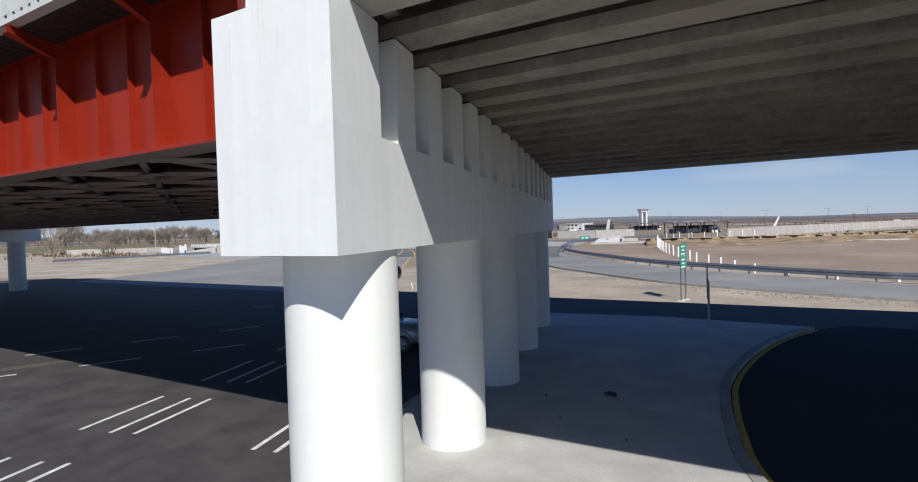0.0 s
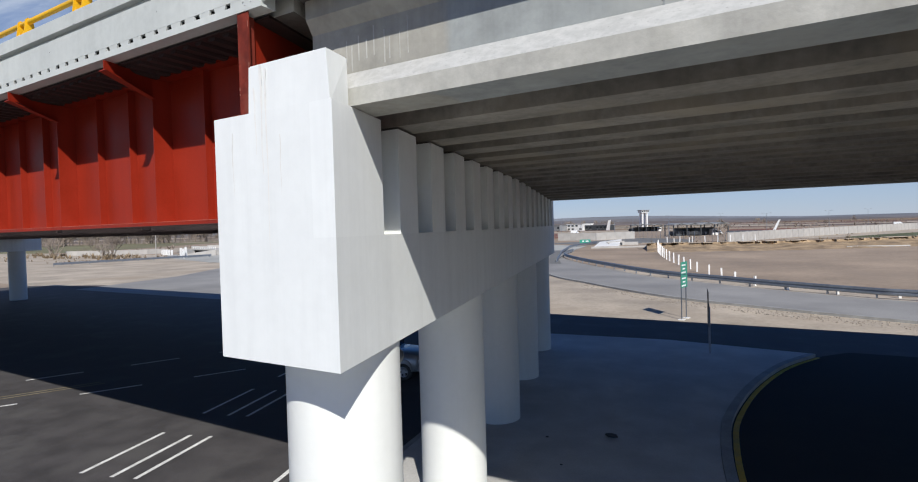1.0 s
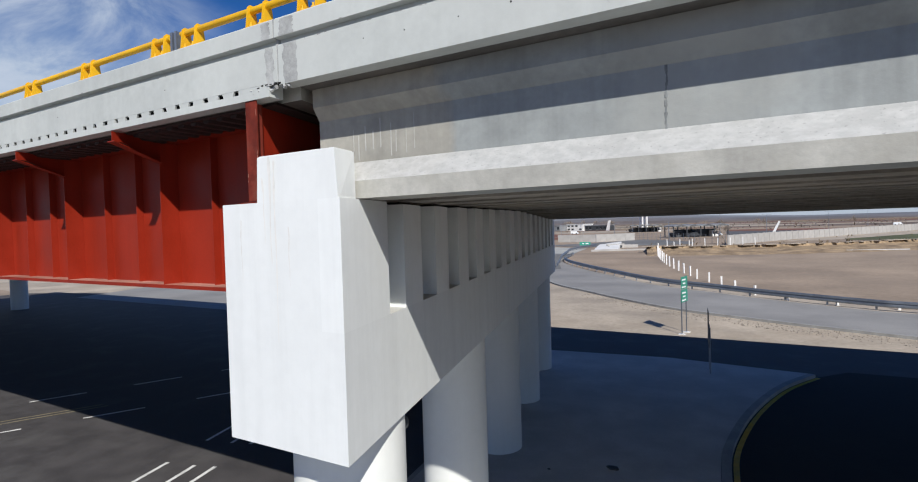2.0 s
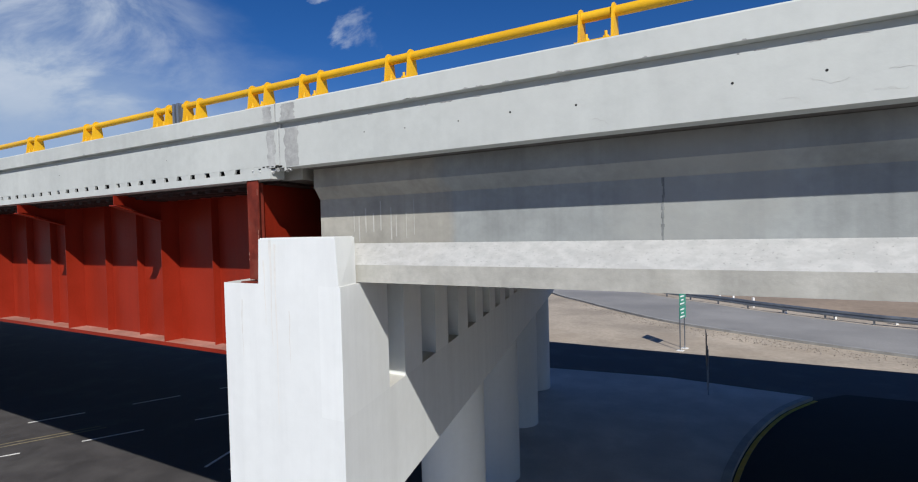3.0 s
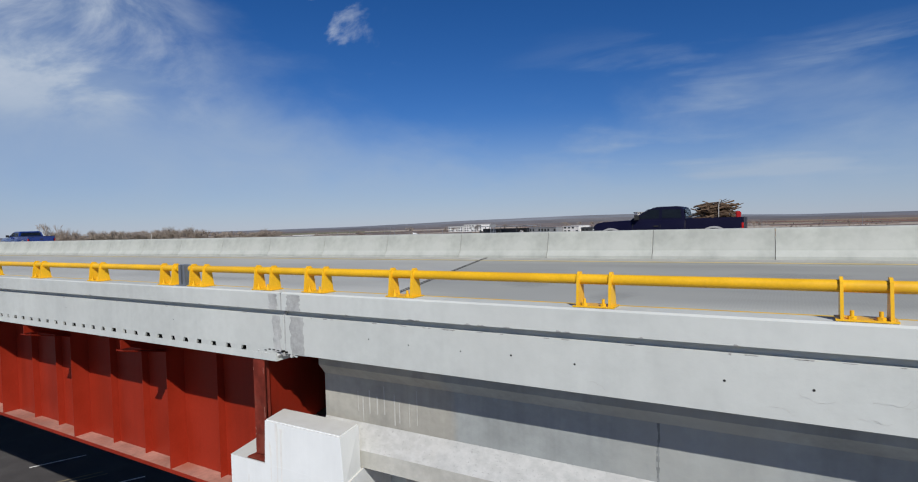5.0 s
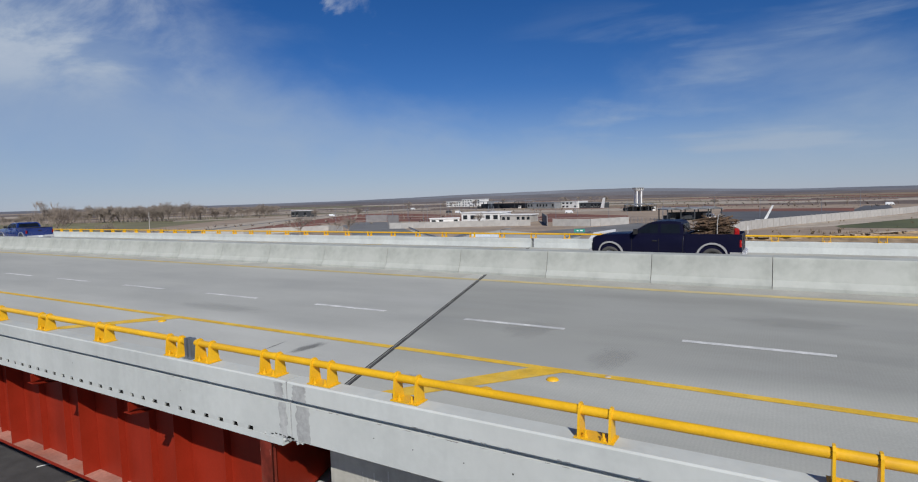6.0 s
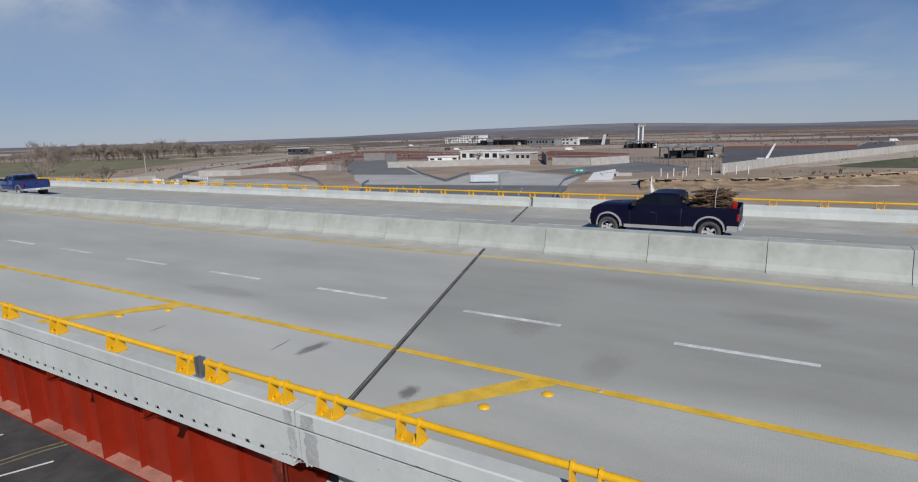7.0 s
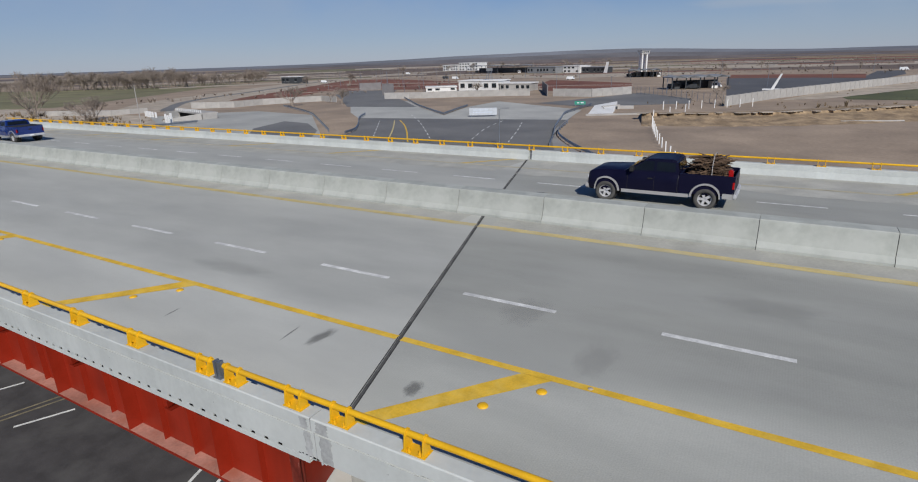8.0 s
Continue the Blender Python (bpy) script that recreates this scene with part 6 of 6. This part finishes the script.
def canopy(label, x0, y0, x1, y1, depth, h, booths=2):
    a, b = Vector((x0, y0)), Vector((x1, y1))
    d = b - a
    root = thing("canopy", label, "canopy", at=(*a, 0))
    root.rotation_euler.z = math.atan2(d.y, d.x)
    L = d.length
    bm = bmesh.new()
    n = 4
    for k in range(n):
        xa, xb = L * k / n, L * (k + 1) / n
        hexa(bm, [(xa, 0, h), (xb, 0, h), (xb, depth, h), (xa, depth, h)], [(xa, 0, h + 0.4), ((xa + xb) / 2 + 0.01, 0, h + 1.0), ((xa + xb) / 2 + 0.01, depth, h + 1.0), (xa, depth, h + 0.4)])
        hexa(bm, [(xa, 0.0, h + 0.02), (xb, 0.0, h + 0.02), (xb, depth, h + 0.02), (xa, depth, h + 0.02)], [((xa + xb) / 2, 0, h + 1.0), (xb, 0, h + 0.4), (xb, depth, h + 0.4), ((xa + xb) / 2, depth, h + 1.0)])
    part("roof", bm, M_ROOFM, root)
    # added dark sheet that fills in the shade under the roof
    bm = bmesh.new()
    box(bm, L * 0.15, L * 0.95, depth * 0.78, depth * 0.80, 0, h * 0.72)
    part("back_wall", bm, M_DARKM, root)
    for k in range(n + 1):
        for y in (1, depth - 1):
            bm = bmesh.new()
            box(bm, min(max(L * k / n - 0.2, 0), L - 0.4), min(max(L * k / n + 0.2, 0.4), L), y - 0.2, y + 0.2, -0.1, h)
            part("column", bm, M_DARKM, root)
    for k in range(booths):
        bm = bmesh.new()
        xa = L * (k + 0.35) / booths
        box(bm, xa, xa + 2.6, depth * 0.4, depth * 0.7, 0, 2.8)
        bo = part("booth", bm, M_BUILD if k == booths - 1 else M_DARKM, root)
        bm = bmesh.new()
        box(bm, xa + 0.3, xa + 2.3, depth * 0.4 - 0.05, depth * 0.4, 1.2, 2.2)
        part("window", bm, M_WINDOW, bo)
    return root


canopy("dark checkpoint canopy on columns", -98, 398, -78, 404, 14, 4.4, 5)
canopy("grey folded canopy with a white booth", -45, 259, -24, 272, 12, 4.8, 3)
building("checkpoint", "small checkpoint building with dark front and pale roof", -372, 344, -351, 342, 10, 5.2, M_DARKM, 1, 4)
canopy("long grey canopy over inspection lanes", -317, 561, -232, 543, 9, 7.2, 3)

# tower with four legs
root = thing("watch_tower", "white four-legged watch tower", "tower", at=(-119, 530, 0))
root.rotation_euler.z = radians(40)
for sx in (-2.1, 2.1):
    for sy in (-2.1, 2.1):
        bm = bmesh.new()
        box(bm, sx - 0.6, sx + 0.6, sy - 0.6, sy + 0.6, -0.1, 15.2)
        part("leg", bm, M_BUILD, root)
bm = bmesh.new()
box(bm, -3.6, 3.6, -3.6, 3.6, 15.2, 17.4)
cabn = part("cabin", bm, M_BUILD, root)
for k in range(4):
    bm = bmesh.new()
    box(bm, -3.3 + 1.75 * k, -1.95 + 1.75 * k, -3.66, -3.6, 15.8, 16.9)
    part("window", bm, M_WINDOW, cabn)
bm = bmesh.new()
box(bm, -4.1, 4.1, -4.1, 4.1, 17.4, 17.8)
part("roof", bm, M_ROOFM, root)
# slanted white pylon
root = thing("pylon", "slanted white pylon on a plinth", "monument", at=(-7.3, 260, 0))
bm = bmesh.new()
hexa(bm, [(-0.6, -0.4, 0.3), (0.55, -0.4, 0.3), (0.55, 0.4, 0.3), (-0.6, 0.4, 0.3)], [(2.3, -0.25, 6.2), (3.0, -0.25, 6.2), (3.0, 0.25, 6.2), (2.3, 0.25, 6.2)])
part("shaft", bm, M_BUILD, root)
bm = bmesh.new()
box(bm, -3.5, 3.5, -1.5, 1.5, -0.1, 0.5)
part("plinth", bm, M_BUILD, root)
M_BOARD = mat("faded_board", (0.50, 0.53, 0.56), 0.6, 0.1, 1, 8, 0.0)
# information board and posts by the apron
root = thing("billboard", "pale blue-white board on two posts by the apron", "sign", at=(-72.7, 138, 0))
root.rotation_euler.z = radians(24)
bm = bmesh.new()
box(bm, -3.8, 3.8, -0.06, 0.06, 0.5, 2.4)
bd = part("board", bm, M_BOARD, root)
for k in range(2):
    bm = bmesh.new()
    box(bm, -2.8, 2.6 - 1.2 * k, -0.07, -0.06, 1.1 + 0.6 * k, 1.4 + 0.6 * k)
    part("lettering", bm, M_FAINT, bd)
for sx in (-3.2, 3.2):
    bm = bmesh.new()
    box(bm, sx - 0.08, sx + 0.08, 0.06, 0.22, -0.1, 2.6)
    part("post", bm, M_GALV, root)
root = thing("road_sign", "small green direction sign beyond the apron", "road sign", at=(-57.6, 175, 0))
root.rotation_euler.z = radians(18)
bm = bmesh.new()
box(bm, -1.7, 1.7, -0.05, 0.05, 0.5, 1.6)
panel = part("panel", bm, M_SIGN, root)
for k in range(2):
    bm = bmesh.new()
    box(bm, -0.9 + 1.1 * k, -0.3 + 1.4 * k, -0.06, -0.05, 0.9, 1.25)
    part("lettering", bm, M_SIGNW, panel)
for sx in (-1.3, 1.3):
    bm = bmesh.new()
    box(bm, sx - 0.06, sx + 0.06, 0.05, 0.15, -0.1, 1.6)
    part("post", bm, M_GALV, root)


def lamp_post(x, y, h=9.0, two=True, label="tall galvanised lamp post"):
    root = thing("street_lamp", label, "street lamp", "lamp posts of the port", at=(x, y, 0))
    bm = bmesh.new()
    tube(bm, [(0, 0, -0.1), (0, 0, h)], 0.11, 8, 0.06)
    part("pole", bm, M_GALV, root)
    for s in ((-1, 1) if two else (1,)):
        bm = bmesh.new()
        tube(bm, [(0, 0, h - 0.05), (s * 0.7, 0, h + 0.15), (s * 1.3, 0, h + 0.2)], 0.04, 6)
        arm = part("arm", bm, M_GALV, root)
        bm = bmesh.new()
        box(bm, min(s * 1.2, s * 1.9), max(s * 1.2, s * 1.9), -0.15, 0.15, h + 0.12, h + 0.25)
        part("head", bm, M_ROOFM, arm)
    return root


for x, y, h in ((-252, 331, 10), (-324, 444, 12), (-251, 374, 10), (-143, 199.7, 8), (-98, 261, 9), (-84, 346, 10), (-10, 281, 9), (16.5, 360, 10), (-120, 287, 9), (-134, 397, 10), (-160, 240, 9), (-190, 300, 10), (-215, 350, 10), (-230, 420, 11), (-175, 400, 11), (-60, 330, 10), (-45, 440, 11), (-300, 380, 11), (-205, 285, 9), (-110, 330, 10), (-290, 520, 13), (40, 430, 11), (-187, 223, 8), (-244, 262, 9), (-257, 331, 10), (-177, 261, 8), (-216, 368, 10), (-146, 356, 10), (-63.5, 231, 7), (-43, 236, 7), (-228, 300, 9), (-268, 300, 9), (-200, 330, 10), (-165, 300, 9), (-300, 360, 10), (-340, 440, 11), (-260, 450, 11)):
    lamp_post(x, y, h)
lamp_post(-43.7, 89.2, 6.8, False, "thin pole beside the road fork")
root = thing("utility_pole", "pale leaning pole beside the pasture", "pole", at=(-158.2, 92.7, 0))
bm = bmesh.new()
tube(bm, [(0, 0, -0.1), (0.15, 0, 11)], 0.14, 8, 0.09)
part("pole", bm, M_WALL, root)


# ---- bare winter trees ----
def tree_mesh(seed, h, spread, depth=6, twig=0.024, stems=0, stout=0.022):
    r = random.Random(seed)
    bm = bmesh.new()

    def limb(p, d, ln, rad, lev):
        q = p + d * ln * 0.5 + Vector((r.gauss(0, 0.05), r.gauss(0, 0.05), 0)) * ln
        e = p + d * ln
        tube(bm, [p, q, e], max(rad, twig), 5 if lev > 3 else 3, max(rad * 0.62, twig * 0.6))
        if lev == 0:
            return
        for k in range(3 if lev > 1 else 5):
            a = r.uniform(0, 2 * math.pi)
            tilt = r.uniform(0.25, 0.75) * spread
            side = d.orthogonal().normalized()
            side.rotate(Matrix.Rotation(a, 3, d))
            nd = (d * math.cos(tilt) + side * math.sin(tilt) + Vector((0, 0, 0.12))).normalized()
            limb(p + d * ln * r.uniform(0.6, 1.0), nd, ln * r.uniform(0.6, 0.82), rad * 0.6, lev - 1)

    for k in range(stems or r.choice((1, 2, 3))):
        limb(Vector((r.uniform(-0.2, 0.2), r.uniform(-0.2, 0.2), -0.15)), Vector((r.gauss(0, 0.45 if stems else 0.22), r.gauss(0, 0.45 if stems else 0.22), 1)).normalized(), h * 0.27, h * (0.009 if stems else stout), depth - 1)
    bmesh.ops.recalc_face_normals(bm, faces=bm.faces)
    me = bpy.data.meshes.new("crown")
    bm.to_mesh(me)
    bm.free()
    me.materials.append(M_BARK)
    return me


TREES = [tree_mesh(s, 10, sp) for s, sp in ((3, 1.0), (7, 1.15), (11, 0.9), (19, 1.1))]
FAN_TREES = [tree_mesh(s, 10, 0.62, 6, 0.011, 7) for s in (51, 57)]
FAR_TREES = [tree_mesh(s, 10, sp, 6, 0.022, 0, 0.013) for s, sp in ((23, 1.0), (27, 1.15), (31, 0.95), (39, 1.1))]


def tree(x, y, h, k, label, group="", wide=1.0):
    o = new("tree", (FAR_TREES if group else TREES)[k % 4] if group or k > 1 else FAN_TREES[k])
    o.location, o.rotation_euler.z = (x, y, 0), k * 2.399
    s = h / 7.6
    o.scale = (wide * s * (1.0 + 0.1 * (k % 3)), wide * s, s * 0.95)
    return tagged(o, label, "tree", group)


for k, (x, y, h, w) in enumerate(((-232, 98, 17, 0.85), (-190.5, 97, 8.5, 1.35), (-163, 155, 9, 1.2), (-150, 168, 7, 1.0), (-17.5, 187, 7, 1.1), (-186, 92, 6, 1.5), (-250, 104, 8, 1.3), (-122, 226, 6, 1.0), (-160, 172, 5, 1.0))):
    tree(x, y, h, k, "bare grey-brown winter tree on dry ground", wide=w)
rnd = random.Random(77)
row = spline([(-600, 150), (-540, 205), (-516, 245), (-465, 262), (-436, 295), (-430, 345), (-490, 427)], 10)
for k in range(270):
    u = rnd.random() * (len(row) - 1.01)
    i = int(u)
    p = row[i].lerp(row[i + 1], u - i)
    back = rnd.choice((0, 0, 0.4, 1.0))
    h = rnd.uniform(6, 11) if p.y < 225 else rnd.uniform(10, 17) if p.y < 310 else rnd.uniform(7, 13)
    tree(p.x * (1 + 0.08 * back) + rnd.uniform(-8, 8), p.y * (1 + 0.08 * back) + rnd.uniform(-8, 8), h, rnd.randrange(200), "bare brown tree in the row behind the pasture", "tree row behind the pasture")
for k in range(26):
    tree(rnd.uniform(-480, -200), rnd.uniform(560, 800), rnd.uniform(8, 13), rnd.randrange(200), "bare tree on the distant plain", "scattered far trees")
for x, y in ((-22, 470), (-18, 474), (20, 470), (36, 460), (-60, 480), (-48, 470), (-260, 300), (-300, 300)):
    tree(x, y, rnd.uniform(7, 10), rnd.randrange(200), "bare tree on the distant plain", "scattered far trees")
# low dry scrub
bm = bmesh.new()
for k in range(700):
    z = rnd.random()
    if k < 260:
        x, y = -260 + 150 * z + rnd.uniform(-6, 6), 78 + rnd.uniform(-8, 30)
        if x > -158:
            continue
    elif k < 420:
        x, y = rnd.choice(((-250, 100), (-226, 92), (-186, 94), (-170, 88), (-205, 92), (-240, 108), (14, 178)))
        x, y = x + rnd.gauss(0, 5), y + rnd.gauss(0, 3)
    else:
        x, y = rnd.uniform(-40, 160), rnd.uniform(170, 340)
        if -20 < x < 60 and y > 200 and y > 190 + 2.0 * (x + 16):
            continue
    s = rnd.uniform(0.25, 0.75) if not 260 <= k < 420 else rnd.uniform(0.6, 1.5)
    for j in range(7):
        a, t = rnd.uniform(0, 6.28), rnd.uniform(0.2, 1.0)
        tip = Vector((x + s * math.cos(a) * t, y + s * math.sin(a) * t, s * rnd.uniform(0.7, 1.3)))
        w = Vector((-math.sin(a), math.cos(a), 0)) * s * 0.22
        b0 = Vector((x, y, -0.1))
        bm.faces.new([bm.verts.new(p) for p in (b0 - w, b0 + w, tip)])
tagged(part("scrub", bm, M_SCRUB), "dry brown scrub on the sandy ground", "scrub", kind="stuff")
# brush dotted over the far plain
bm = bmesh.new()
for k in range(1500):
    d, a = 300 + 900 * rnd.random() ** 1.3, radians(rnd.uniform(-74, 8))
    x, y = d * math.sin(a), d * math.cos(a)
    if (x < -280 and y < 330) or (x > -170 and y < 420):
        continue
    s = rnd.uniform(0.6, 2.0)
    for j in range(5):
        a, t = rnd.uniform(0, 6.28), rnd.uniform(0.2, 1.0)
        tip = Vector((x + 1.3 * s * math.cos(a) * t, y + 1.3 * s * math.sin(a) * t, s * rnd.uniform(0.6, 1.2)))
        w = Vector((-math.sin(a), math.cos(a), 0)) * s * 0.3
        b0 = Vector((x, y, -0.1))
        bm.faces.new([bm.verts.new(p) for p in (b0 - w, b0 + w, tip)])
tagged(part("brush", bm, M_BARK), "bare brown brush dotted over the plain", "scrub", kind="stuff")
# far vehicles
for x, y, m, lb in ((-332, 352, M_SIGNW, "white van beside the far checkpoint"), (-236, 400, M_SIGNW, "white van on the far road"), (-250, 408, M_DARKM, "dark van on the far road"), (60, 470, M_SIGNW, "white van beside the far yard"), (-38, 268, M_DARKM, "dark van under the folded canopy"), (-46, 268, M_DARKM, "dark van beside the folded canopy"), (-30, 278, M_SIGNW, "white van behind the canopy"), (-130, 372, M_SIGNW, "white van on the track"), (-100, 410, M_DARKM, "dark van beside the checkpoint"), (-395, 560, M_SIGNW, "white van on the far road")):
    root = thing("van", lb, "van", at=(x, y, 0.05))
    bm = bmesh.new()
    hexa(bm, [(-2.6, -0.95, 0.4), (2.6, -0.95, 0.4), (2.6, 0.95, 0.4), (-2.6, 0.95, 0.4)], [(-2.5, -0.85, 2.1), (1.4, -0.85, 2.1), (1.4, 0.85, 2.1), (-2.5, 0.85, 2.1)])
    part("body", bm, m, root)
    for wx in (-1.6, 1.6):
        for s in (-0.9, 0.9):
            bm = bmesh.new()
            tube(bm, [(wx, s - 0.1, 0.36), (wx, s + 0.1, 0.36)], 0.36, 12)
            part("wheel", bm, M_RUBBER, root)
    bm = bmesh.new()
    box(bm, 1.5, 2.0, -0.7, 0.7, 1.4, 1.7)
    part("windscreen", bm, M_WINDOW, root)

# bands of fields and tracks across the far plain
rnd = random.Random(41)
for k in range(34):
    d = 480 + 24 * k + rnd.uniform(0, 16)
    a0 = rnd.uniform(-75, 0)
    a1 = a0 + rnd.uniform(8, 32)
    w = rnd.uniform(0.5, 2.0) * d * d / 14000
    inn, out = [], []
    for i in range(13):
        a = radians(a0 + (a1 - a0) * i / 12)
        b = d + 14 * math.sin(a * 5 + k)
        inn.append(Vector((b * math.sin(a), b * math.cos(a))))
        out.append(Vector(((b + w) * math.sin(a), (b + w) * math.cos(a))))
    bm = bmesh.new()
    ribbon(bm, inn, out, 0.06 + 0.004 * k)
    m, lb = ((M_SANDLT, "pale tan track across the plain"), (M_SOIL, "dark red-brown field strip"), (M_GRASS, "olive field strip"), (M_SCRUB, "dry brown field strip"))[(0, 1, 3, 0, 2, 3, 0)[k % 7]]
    tagged(part("field", bm, m), lb, "field", kind="structure")
